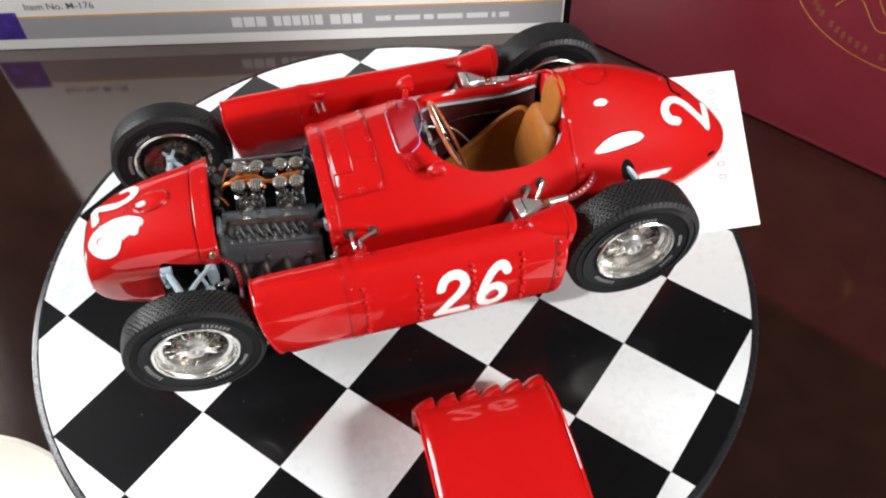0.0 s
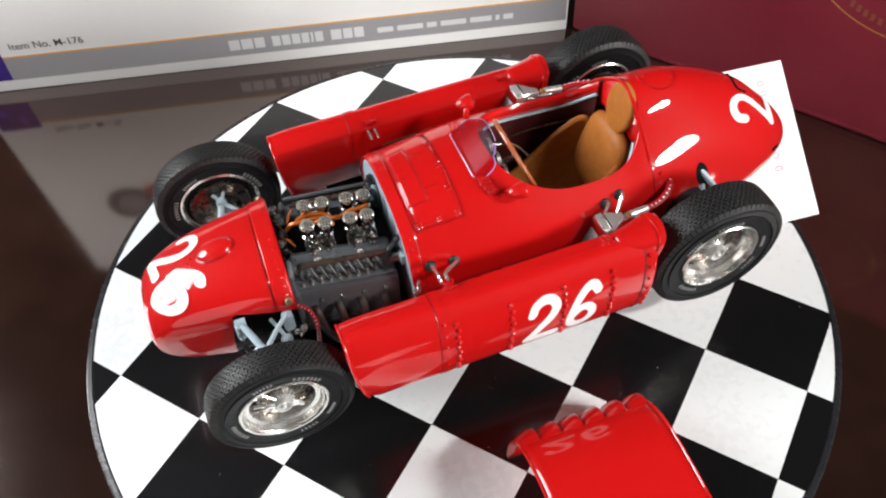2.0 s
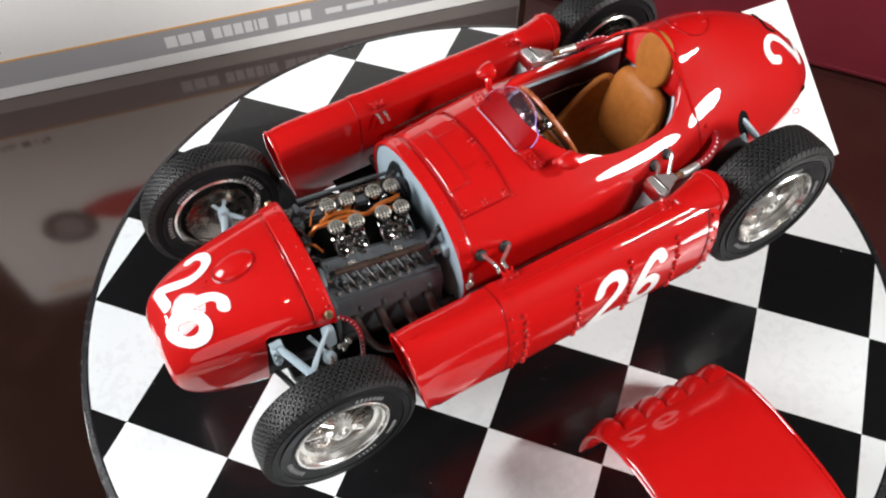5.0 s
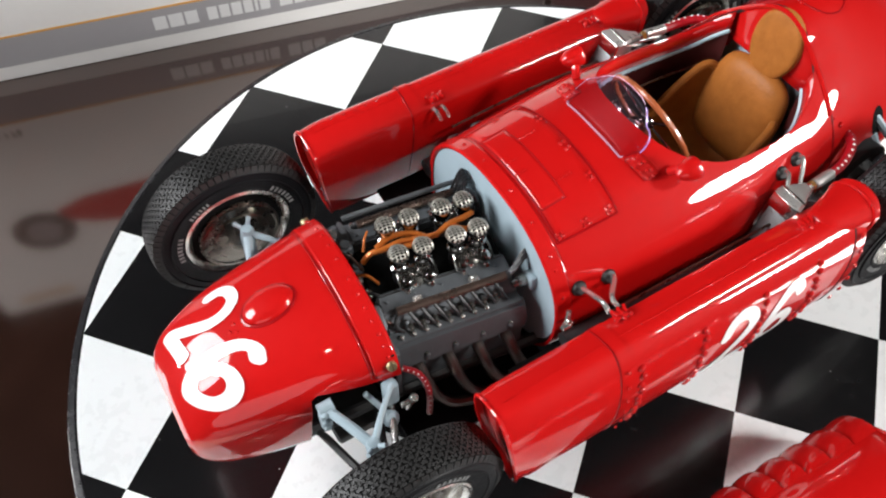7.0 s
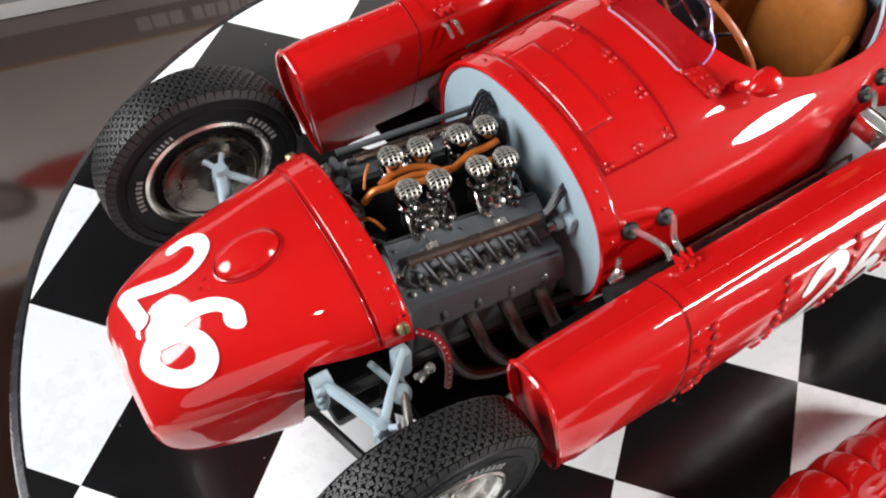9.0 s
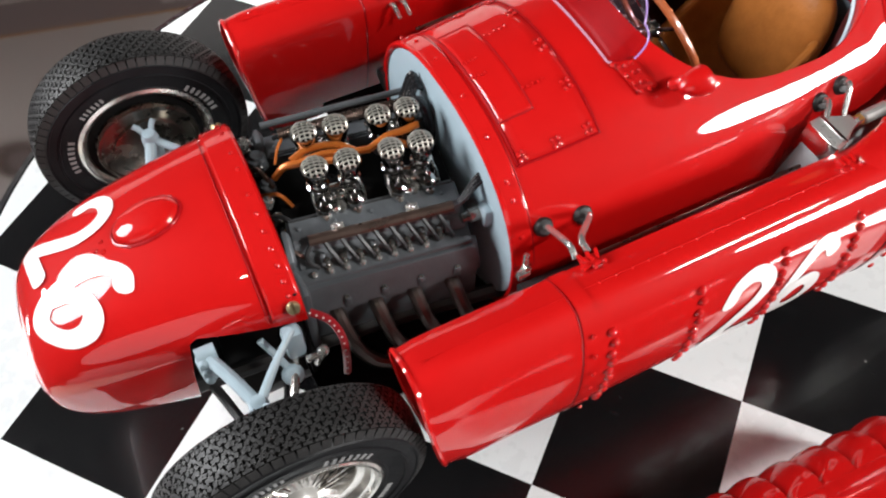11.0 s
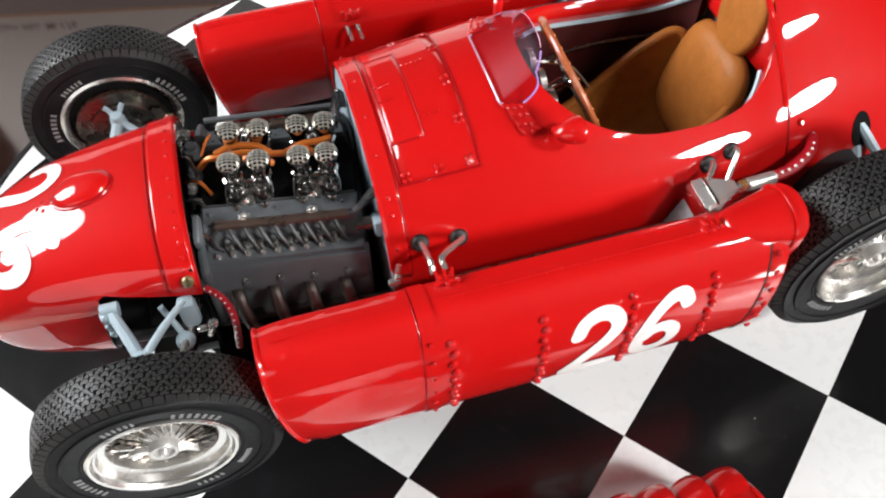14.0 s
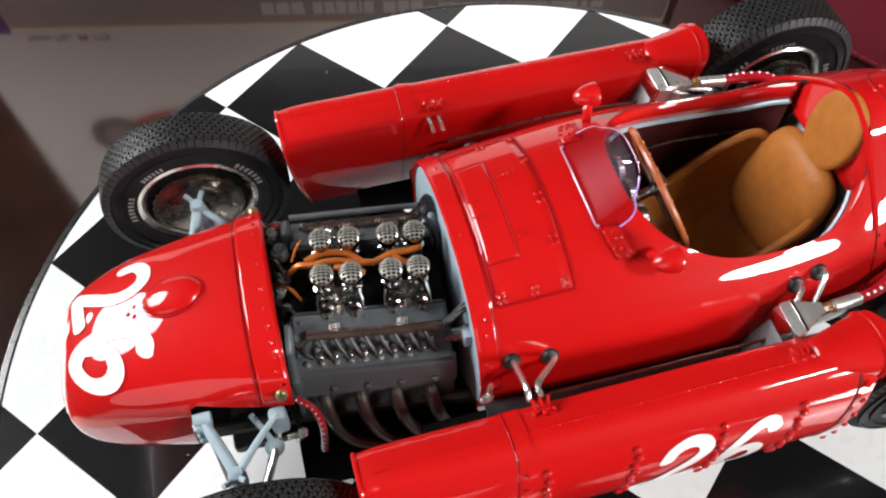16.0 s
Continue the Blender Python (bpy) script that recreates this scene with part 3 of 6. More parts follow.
panel(-16.5, -3.3, 50, 129, 0.08, "scuttle_panel", "red access panel with rivets")
panel(-16.3, -10.8, 66, 111, 0.18, "small_hatch")
for x, a in ((-4.4, 54), (-4.4, 72), (-4.5, 91), (-4.6, 108), (-4.6, 126), (-9.8, 126), (-15.4, 126), (-9.8, 53)):
    for dx, da in ((-0.5, -1.2), (0.45, -1.5), (-0.4, 1.5), (0.5, 1.2)):
        p = around(BODY, x + dx, a + da, 0.12)
        rivet(body, p, (0, p.y, p.z - 36), 0.42)
bm = bmesh.new()
for x0, x1, a in ((-16.0, -13.8, 85.5), (-16.1, -14.0, 91.5), (-10.4, -6.9, 77.5), (-10.7, -7.3, 102.5)):
    for k in range(5):
        p = around(BODY, x0 + (x1 - x0) * k / 4, a + 0.4 * (k % 2), 0.22)
        dome(*p, 0.26, (0, p.y, p.z - 36), bm, 6)
tagged(cp("hinge_studs", bm, RED, body), kind="stuff")
# joint round the body behind the cockpit
for a0, a1 in ((6, 62), (118, 174)):
    cp("body_joint", tube([around(BODY, 51.6, a, 0.02) for a in range(a0, a1, 3)], 0.25, 6, curve=False), RED_EDGE, body)
bm = bmesh.new()
for a in (32, 148):
    p = around(BODY, 54.0, a, 0.1)
    dome(*p, 0.7, (0, p.y, p.z - 37), bm)
tagged(cp("fasteners", bm, RED, body), kind="stuff")
cp("tail_groove", tube([on(BODY, 61 + 5.4 * math.cos(a), 0.9 + 5.4 * math.sin(a), 0.0) for a in np.linspace(0, 2 * math.pi, 48)], 0.2, 5, curve=False), RED_EDGE, body)
slot = [(88.2, 3.0), (87.6, 0.5), (87.0, -2.4), (87.6, -3.8), (90.2, -4.1)]
cp("tail_slot", tube([on(BODY, q.x, q.y, 0.05) for q in smooth_path([(x, y, 0) for x, y in slot], 4)], 0.4, 6, curve=False), VOID, body)
for x, y in ((55.4, 0.4), (57.0, 1.0), (64.5, -1.3), (83.6, 1.3), (84.1, -0.4), (85.0, 0.6)):
    z, nn = upper(BODY, x, y)
    rivet(body, (x, y, z), nn, 0.5)
cp("tail_notch", tube([around(BODY, x, 168, 0.05) for x in (99.6, 101.0, 102.2)], 0.6, 6, curve=False), VOID, body)
# chassis underneath
cp("floor_pan", box(10, 0, 18.2, 150, 30, 3, 1.0), DARK)
cp("chassis_rail", tube([(-70, -12, 24), (-40, -15, 25), (0, -20, 26), (60, -16, 26)], 1.3, 8), DARK)
cp("chassis_rail", tube([(-70, 12, 24), (-40, 15, 25), (0, 20, 26), (60, 16, 26)], 1.3, 8), DARK)

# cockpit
# floor coloured black for the shade deep in the cockpit
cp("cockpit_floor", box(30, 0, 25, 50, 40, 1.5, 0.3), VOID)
cp("bulkhead", grid_bm([[(x, y * 0.9, 37 + (z - 37) * 0.93) for y, z in ring(23.6, 66.0, 37, 20, 1.62, 2.3, 48)] for x in (53.2, 54.0)], close_v=True, cap=True), BLUEGREY, label="pale blue-grey bulkhead")


def pad(c, rx, ry, th, tilt, name, label, egg=0.0):
    """A rounded leather pad that faces forward."""
    bm = bmesh.new()
    prof = [(0.01, th), (0.5, th * 0.99), (0.84, th * 0.93), (0.94, th * 0.74), (0.99, th * 0.35), (1.0, -th * 0.3), (0.95, -th * 0.7), (0.01, -th * 0.75)]
    rows = []
    for r, h in prof:
        row = []
        for j in range(36):
            a = 2 * math.pi * j / 36
            w = 1 + egg * math.sin(a)
            row.append((-h, rx * r * math.cos(a) * w, ry * r * math.sin(a)))
        rows.append(row)
    grid_bm(rows, close_v=True, cap=True, bm=bm)
    bmesh.ops.rotate(bm, matrix=Matrix.Rotation(radians(tilt), 3, "Y"), verts=bm.verts)
    bmesh.ops.translate(bm, vec=c, verts=bm.verts)
    return cp(name, bm, LEATHER, None, label, 60)


pad((50.4, -0.8, 59.7), 6.2, 8.3, 1.15, 11, "headrest", "tan leather headrest pad", 0.1)
face = [around(BODY, 51.6, a, -0.3) for a in range(38, 143, 3)]
bm = bmesh.new()
bm.faces.new([bm.verts.new(p) for p in face])
hp = cp("headrest_panel", bm, RED, body)
md = hp.modifiers.new("skin", "SOLIDIFY")
md.thickness = 0.6 * MM
cp("hump_edge", tube([around(BODY, 51.2, a, -0.1) for a in range(38, 143, 3)], 0.55, 8, curve=False), RED, body)
for s in (-1, 1):
    bm = grid_bm([[(51.9, s * 19.4, 53.0), (51.9, s * 10.6, 53.4)], [(51.6, s * 18.4, 44.0), (51.6, s * 11.2, 50.4)]])
    bmesh.ops.solidify(bm, geom=list(bm.faces), thickness=0.5)
    cp("corner_panel", bm, RED, body, "red panel in the rear corner of the cockpit")
    cp("panel_joint", tube([(51.3, s * 10.6, 53.4), (51.2, s * 11.2, 50.4)], 0.2, 6, curve=False), DARK, body)
# bucket seat: a scooped pan with rising wings, and a plump backrest between them
edge_line = smooth_table([(20.0, 31.0, 28.6, 10.2), (24.5, 33.0, 28.2, 11.0), (29.3, 36.0, 26.6, 11.6), (36.7, 42.2, 26.6, 11.8), (41.0, 45.6, 28.5, 11.5), (44.4, 47.8, 32.0, 11.0), (46.4, 48.0, 35.0, 10.0), (47.6, 46.0, 37.0, 8.6)], 6)
rows = []
for x, top, pan, w in edge_line:
    row = []
    for j in range(41):
        v = -1 + j / 20
        row.append((x, w * (v - 0.08 * v**3) / 0.92, pan + (top - (2.0 if v < 0 else 0.0) - pan) * abs(v) ** 3.2))
    rows.append(row)
under = [[(x, y * 1.04, z - 1.8) for x, y, z in row] for row in rows]
seat = cp("seat", grid_bm([a + b[::-1] for a, b in zip(rows, under)], close_v=True, cap=True), LEATHER, None, "tan leather bucket seat", 60)
for k in (0, -1):
    cp("wing_roll", tube([row[k] for row in rows], 1.0, 10, curve=False), LEATHER, seat)
bm = bmesh.new()
prof = [(0.01, 2.4), (0.35, 2.36), (0.6, 2.2), (0.78, 1.85), (0.9, 1.25), (0.97, 0.5), (1.0, -0.4), (0.97, -1.4), (0.85, -2.2), (0.01, -2.4)]
rows = []
for r, h in prof:
    row = []
    for j in range(48):
        a = 2 * math.pi * j / 48
        c, s = math.cos(a), math.sin(a)
        q = (abs(c) ** 3.8 + abs(s) ** 3.8) ** (-1 / 3.8)
        up = q * s * r
        row.append((-h, 10.6 * q * c * r * (1 - 0.06 * max(0.0, up)), 12.0 * up))
    rows.append(row)
grid_bm(rows, close_v=True, cap=True, bm=bm)
bmesh.ops.rotate(bm, matrix=Matrix.Rotation(radians(15), 3, "Y"), verts=bm.verts)
bmesh.ops.translate(bm, vec=(46.2, -0.4, 42.6), verts=bm.verts)
cp("backrest", bm, LEATHER, seat, "plump tan leather backrest", 60)
# steering wheel
wc, wt = Vector((19.2, 0.6, 52.2)), -66
m = Matrix.Translation(wc) @ Matrix.Rotation(radians(-wt), 4, "Y")
bm = bmesh.new()
R = 11.4
rows = [[m @ Vector((math.cos(a) * (R + 0.62 * math.cos(b)), math.sin(a) * (R + 0.62 * math.cos(b)), 0.62 * math.sin(b))) for b in [2 * math.pi * k / 10 for k in range(10)]] for a in [2 * math.pi * k / 56 for k in range(56)]]
grid_bm(rows, close_u=True, close_v=True, bm=bm)
wheel_rim = cp("steering_wheel", bm, WOOD, None, "wood-rimmed steering wheel with metal spokes")
for k in range(4):
    a = radians(45 + 90 * k)
    bm = tube([m @ Vector((0.8 * math.cos(a), 0.8 * math.sin(a), -0.5)), m @ Vector((R * math.cos(a), R * math.sin(a), 0))], 0.38, 6, curve=False)
    cp("spoke", bm, DARK_CHROME, wheel_rim)
bm = lathe([(0.01, 0.4), (1.5, 0.2), (1.8, -0.6), (0.9, -1.4), (0.9, -8)], 20, "z")
bmesh.ops.transform(bm, matrix=m, verts=bm.verts)
cp("hub", bm, DARK_CHROME, wheel_rim)
bm = bmesh.new()
for k in range(24):
    a = 2 * math.pi * k / 24
    dome(*(m @ Vector((math.cos(a) * R, math.sin(a) * R, 0.6))), 0.22, m.to_3x3() @ Vector((0, 0, 1)), bm, 6)
cp("rim_rivets", bm, COPPER, wheel_rim)
# dashboard with dials
cp("dashboard", box(12.6, 0, 50.5, 1.0, 26, 8, 0.4, m=Matrix.Rotation(radians(-12), 4, "Y")), DARK)
for dy in (-5, 0.5, 6):
    bm = lathe([(0.01, 0), (1.9, 0), (2.1, 0.5), (2.3, 0.5), (2.3, -0.6)], 20, "x")
    bmesh.ops.translate(bm, vec=(13.4, dy, 53.0), verts=bm.verts)
    cp("dial", bm, STEEL, None, "small round gauge")
cp("lever", tube([(30, 11.5, 36), (24, 11.8, 44), (16, 12.0, 47)], 0.35, 6), STEEL)
cp("cockpit_tube", tube([(12, 14.6, 42.0), (30, 15.5, 44.5), (50, 13.5, 45)], 0.32, 8), PIPE)
cp("cockpit_tube", tube([(12, -15.6, 40), (30, -16.5, 42), (50, -14.5, 43)], 0.4, 8), STEEL)
# windscreen
def SCREEN(u, h):
    """A point of the curved pane: u runs across it, h from foot to top edge; its ends bend back and its upper corners are round."""
    k = h * (1 - abs(u) ** 3.4) ** 0.55
    back = max(0.0, abs(u) - 0.8) / 0.2
    bx, by = 2.2 + 0.5 * u * u + 3.2 * back, 10.6 * u - 1.2 * math.copysign(back * back, u) * 0.3
    return (bx + 8.6 * k, by * (1 - 0.16 * k * k), upper(BODY, bx, by)[0] + 0.15 + 1.0 * back * back + 6.2 * k)


COLS = [math.sin(radians(-90 + 180 * j / 48)) for j in range(49)]
screen = cp("windscreen", grid_bm([[SCREEN(u, 0.02 + 0.98 * k / 8) for u in COLS[1:-1]] for k in range(9)]), GLASS, None, "clear curved acrylic windscreen with violet edges", 60)
md = screen.modifiers.new("skin", "SOLIDIFY")
md.thickness, md.offset = 0.35 * MM, 0
screen.visible_shadow = False
cp("screen_edge", tube([SCREEN(u, 1) for u in COLS if u < -0.5], 0.17, 6, curve=False), VIOLET_EDGE, screen, "violet-tinted polished edge")
cp("screen_edge", tube([SCREEN(u, 1) for u in COLS if u > -0.55], 0.1, 6, curve=False), PINK_EDGE, screen)
cp("screen_foot", tube([SCREEN(u, 0) for u in COLS if abs(u) < 0.86], 0.2, 6, curve=False), PINK_EDGE, screen, "pale pink lower edge")
for s in (-1, 1):
    patch = [[on(BODY, x + 0.25 * abs(y - 9.0), s * y, 0.45) for y in np.linspace(9.2, 14.4, 7)] for x in np.linspace(3.0, 6.4, 5)]
    bracket = cp("screen_bracket", grid_bm(patch), RED, body, "red screen bracket with small bolts")
    md = bracket.modifiers.new("skin", "SOLIDIFY")
    md.thickness, md.offset = 0.45 * MM, -1
    for x, y in ((2.8, 9.2), (3.6, 9.9), (4.6, 10.1), (5.6, 10.0), (3.8, 11.5), (5.2, 11.4), (6.2, 11.6), (4.4, 13.0), (5.6, 13.1), (6.6, 13.4), (5.0, 14.2), (6.3, 14.3)):
        z, nn = upper(BODY, x, s * y)
        rivet(body, Vector((x, s * y, z)) + nn * 0.45, nn, 0.42)
for s in (-1, 1):
    p = on(BODY, 10.0, s * 15.0, 0)
    hub = Vector((11.2, s * 17.9, 59.2))
    bm = tube([p, (p + hub) / 2 + Vector((0, 0, 0.6)), hub], 0.9, 8)
    mirror = cp("mirror", bm, RED, None, "red streamlined wing mirror")
    bm = bmesh.new()
    rr = [[hub + Vector((-h, s * 0.4 + r * math.cos(a), 0.6 + r * 0.95 * math.sin(a))) for a in [2 * math.pi * k / 20 for k in range(20)]] for h, r in ((3.0, 0.05), (2.6, 0.9), (1.4, 1.75), (0, 2.2), (-1.2, 2.4), (-1.6, 2.3))]
    grid_bm(rr, close_v=True, cap=True, bm=bm)
    cp("housing", bm, RED, mirror)
    bm = lathe([(0.01, 0.15), (2.0, 0.12), (2.1, -0.1)], 20, "x")
    bmesh.ops.translate(bm, vec=hub + Vector((1.6, s * 0.4, 0.6)), verts=bm.verts)
    cp("glass", bm, CHROME, mirror)

# side fuel tanks
TANK = [(-31.0, 44.0), (-31.2, 46.8), (-32.2, 48.2), (-35.5, 49.6), (-38.6, 49.7), (-41.0, 47.3), (-42.4, 43.6), (-43.2, 39), (-43.3, 33), (-42.5, 27), (-40.8, 22.4), (-38.4, 20.2), (-36.2, 21.6), (-34.4, 26), (-32.8, 32), (-31.6, 38)]


def tank_ring(x, n=4):
    pts = [Vector((0, y, z)) for y, z in TANK]
    out = []
    m = len(pts)
    for i in range(m):
        a, b, c, d = pts[i - 1], pts[i], pts[(i + 1) % m], pts[(i + 2) % m]
        for k in range(n):
            t = k / n
            p = 0.5 * (2 * b + (c - a) * t + (2 * a - 5 * b + 4 * c - d) * t * t + (3 * b - a - 3 * c + d) * t**3)
            out.append((p.y, p.z))
    cy, cz = -35, 35
    f = 1.0
    if x < -38:
        f = 1 - 0.05 * ((-38 - x) / 6) ** 2
    if x > 25:
        f = 1 - 0.012 * ((x - 25) / 18) ** 2
    if x > 38:
        f = f - 0.03 * ((x - 38) / 6) ** 2
    return [(cy + (y - cy) * f, cz + (z - cz) * f) for y, z in out]


def tank_out(x, z, lift=0.0):
    """A point on the tank's outer face at a height."""
    pts = [p for p in tank_ring(x) if p[0] < -35]
    pts.sort(key=lambda p: p[1])
    y = float(np.interp(z, [p[1] for p in pts], [p[0] for p in pts]))
    y1 = float(np.interp(z + 0.5, [p[1] for p in pts], [p[0] for p in pts]))
    n = Vector((0, -0.5, -(y - y1))).normalized()
    return Vector((x, y, z)) + n * lift, n


def rear_slant(x, z):
    """The rear end of a tank leans forward towards its foot."""
    return x - 0.7 * min(1.15, max(0.0, (48 - z) / 27)) * min(1.0, max(0.0, (x - 31) / 10))


def build_tank(s):
    """s: -1 for the numbered tank towards the loose cover, 1 for its mirror image."""
    mir = Matrix.Diagonal((1, -s, 1)) if s > 0 else Matrix.Identity(3)
    fl = lambda bm: (bmesh.ops.transform(bm, matrix=mir.to_4x4(), verts=bm.verts), bm)[1]
    xs = list(np.linspace(-44, 41.2, 30))
    rows = []
    for x in xs:
        row = []
        for y, z in tank_ring(x):
            dx = 0.0
            if x < -40:
                dx = 3.9 * max(0, (47 - z) / 26) ** 1.6
            if x > 30:
                dx = rear_slant(x, z) - x
            row.append((x + dx, y, z))
        rows.append(row)
    bm = grid_bm(rows, close_v=True)
    # recessed ends
    for idx, dx in ((0, 1.0), (-1, -1.0)):
        ends = [Vector(p) for p in rows[idx]]
        c = sum(ends, Vector()) / len(ends)
        inner = [c + (p - c) * 0.93 for p in ends]
        deep = [p + Vector((dx, 0, 0)) for p in inner]
        grid_bm([ends, inner, deep], close_v=True, bm=bm)
        bm.faces.new([bm.verts.new(p) for p in deep])
    bmesh.ops.remove_doubles(bm, verts=bm.verts, dist=0.01)
    lip = [Vector(p) for p in rows[0]] + [Vector(rows[0][0])]
    tank = cp("side_tank", fl(bm), RED, None, "red pannier fuel tank with riveted straps")
    cp("front_lip", fl(tube(lip, 0.42, 6, curve=False)), RED, tank)
    for x0, x1 in ((-20.2, -17.6), (38.2, 40.4)):
        rr = [[(rear_slant(x, z), y * 1.0, z) for y, z in [(-35 + (a + 35) * 1.018, 35 + (b - 35) * 1.018) for a, b in tank_ring(-10 if x0 < 0 else x)]] for x in (x0, x0 + 0.3, x1 - 0.3, x1)]
        cp("strap", fl(grid_bm(rr, close_v=True)), RED, tank)
        cp("strap_groove", fl(tube([(rear_slant(x0, z) - 0.2, y, z) for y, z in tank_ring(x0) + tank_ring(x0)[:1]], 0.14, 5, curve=False)), RED_EDGE if s > 0 or x0 < 0 else DARK, tank)
        for z in (23, 27, 31, 35, 39, 43, 46.5):
            p, n = tank_out((x0 + x1) / 2, z, 0.6)
            p.x = rear_slant(p.x, z)
            rivet(tank, (p.x, -s * p.y, p.z), (n.x, -s * n.y, n.z), 0.4 if x0 < 0 else 0.62)
    for x in (-15.6, -0.7, 14.3, 28.4):
        for k in range(12):
            p, n = tank_out(x + (0.2 if k % 2 else -0.2), 45.6 - k * 2.2, 0.12)
            rivet(tank, (p.x, -s * p.y, p.z), (n.x, -s * n.y, n.z), 0.8)
    bm = bmesh.new()
    first, count, ry, rz = (-42.0, 26, -37.4, 49.82) if s > 0 else (-15.0, 17, -36.3, 49.78)
    for k in range(count):
        dome(first + 2.7 * k, ry, rz, 0.3 if s > 0 else 0.26, (0, -0.3, 0.95), bm, 6)
    tagged(cp("rivet_line", fl(bm), RED, tank), kind="stuff")
    cp("top_seam", fl(tube([(x, -36.2, 49.76) for x in np.linspace(-42, 30, 20)], 0.1, 5, curve=False)), RED, tank)
    # rear fairing: a scoop that widens and rises towards the wheel and ends bluntly
    rr = []
    for u, w, lift in ((0.0, 1.0, 0.4), (0.03, 2.4, 1.5), (0.1, 3.2, 2.3), (0.25, 3.8, 2.9), (0.45, 4.4, 3.1), (0.65, 5.0, 3.7), (0.82, 5.4, 4.5), (0.94, 5.5, 4.9), (0.985, 5.1, 4.5), (1.0, 4.4, 3.8)):
        x = 31.4 + 12.6 * u
        rr.append([(x + 0.8 * math.sin(a) * u, -35.8 + 0.2 * u + w * math.cos(a), 48.4 + 0.8 * lift * (math.sin(a) if math.sin(a) > 0 else 3.0 * math.sin(a))) for a in [2 * math.pi * j / 28 for j in range(28)]])
    cp("rear_fairing", fl(grid_bm(rr, close_v=True, cap=True)), RED, tank)
    hoop = [Vector(rr[6][j]) + Vector((0, 0, 0.05)) for j in range(-2, 17)]
    cp("fairing_edge", fl(tube(hoop, 0.35, 6, curve=False)), RED, tank)
    rr = []
    for k in range(9):
        u = k / 8
        x = 41.1 + 1.4 * u
        rr.append([(rear_slant(x, z), -35 + (y + 35) * (1 - 0.2 * u * u), 35 + (z - 35) * (1 - 0.06 * u)) for y, z in tank_ring(41)])
    cp("tail_cap", fl(grid_bm(rr, close_v=True, cap=True)), RED, tank)
    # brackets with bolts and steel stays
    for bx, by, bz in ((-13.9, -32.4, 49.0), (29.6, -35.0, 49.4)):
        bm = box(bx, by, bz, 3.0, 1.9, 0.7, 0.25)
        for dx in (-1.2, 0.0, 1.2):
            box(bx + dx, by + 0.5, bz + 0.6, 0.5, 1.6, 0.8, 0.15, bm=bm, m=Matrix.Rotation(radians(-14 * dx), 4, "Z"))
        for dx, dy in ((-1.7, -0.9), (0.0, -1.2), (1.7, -0.9), (-0.6, 0.2), (0.7, 0.3)):
            dome(bx + dx, by + dy, bz + 0.35, 0.42, (0, -0.3, 1), bm)
        cp("bracket", fl(bm), RED, tank)
    return tank


near_tank = build_tank(-1)
build_tank(1)
number_on(lambda k: (lambda u, v, l: tank_out((3.0 if k == 0 else 14.9) + u * (15.4 if k == 0 else 14.4) + v * 1.4, 26.6 + v * 18.4, l)[0]), "number", near_tank)

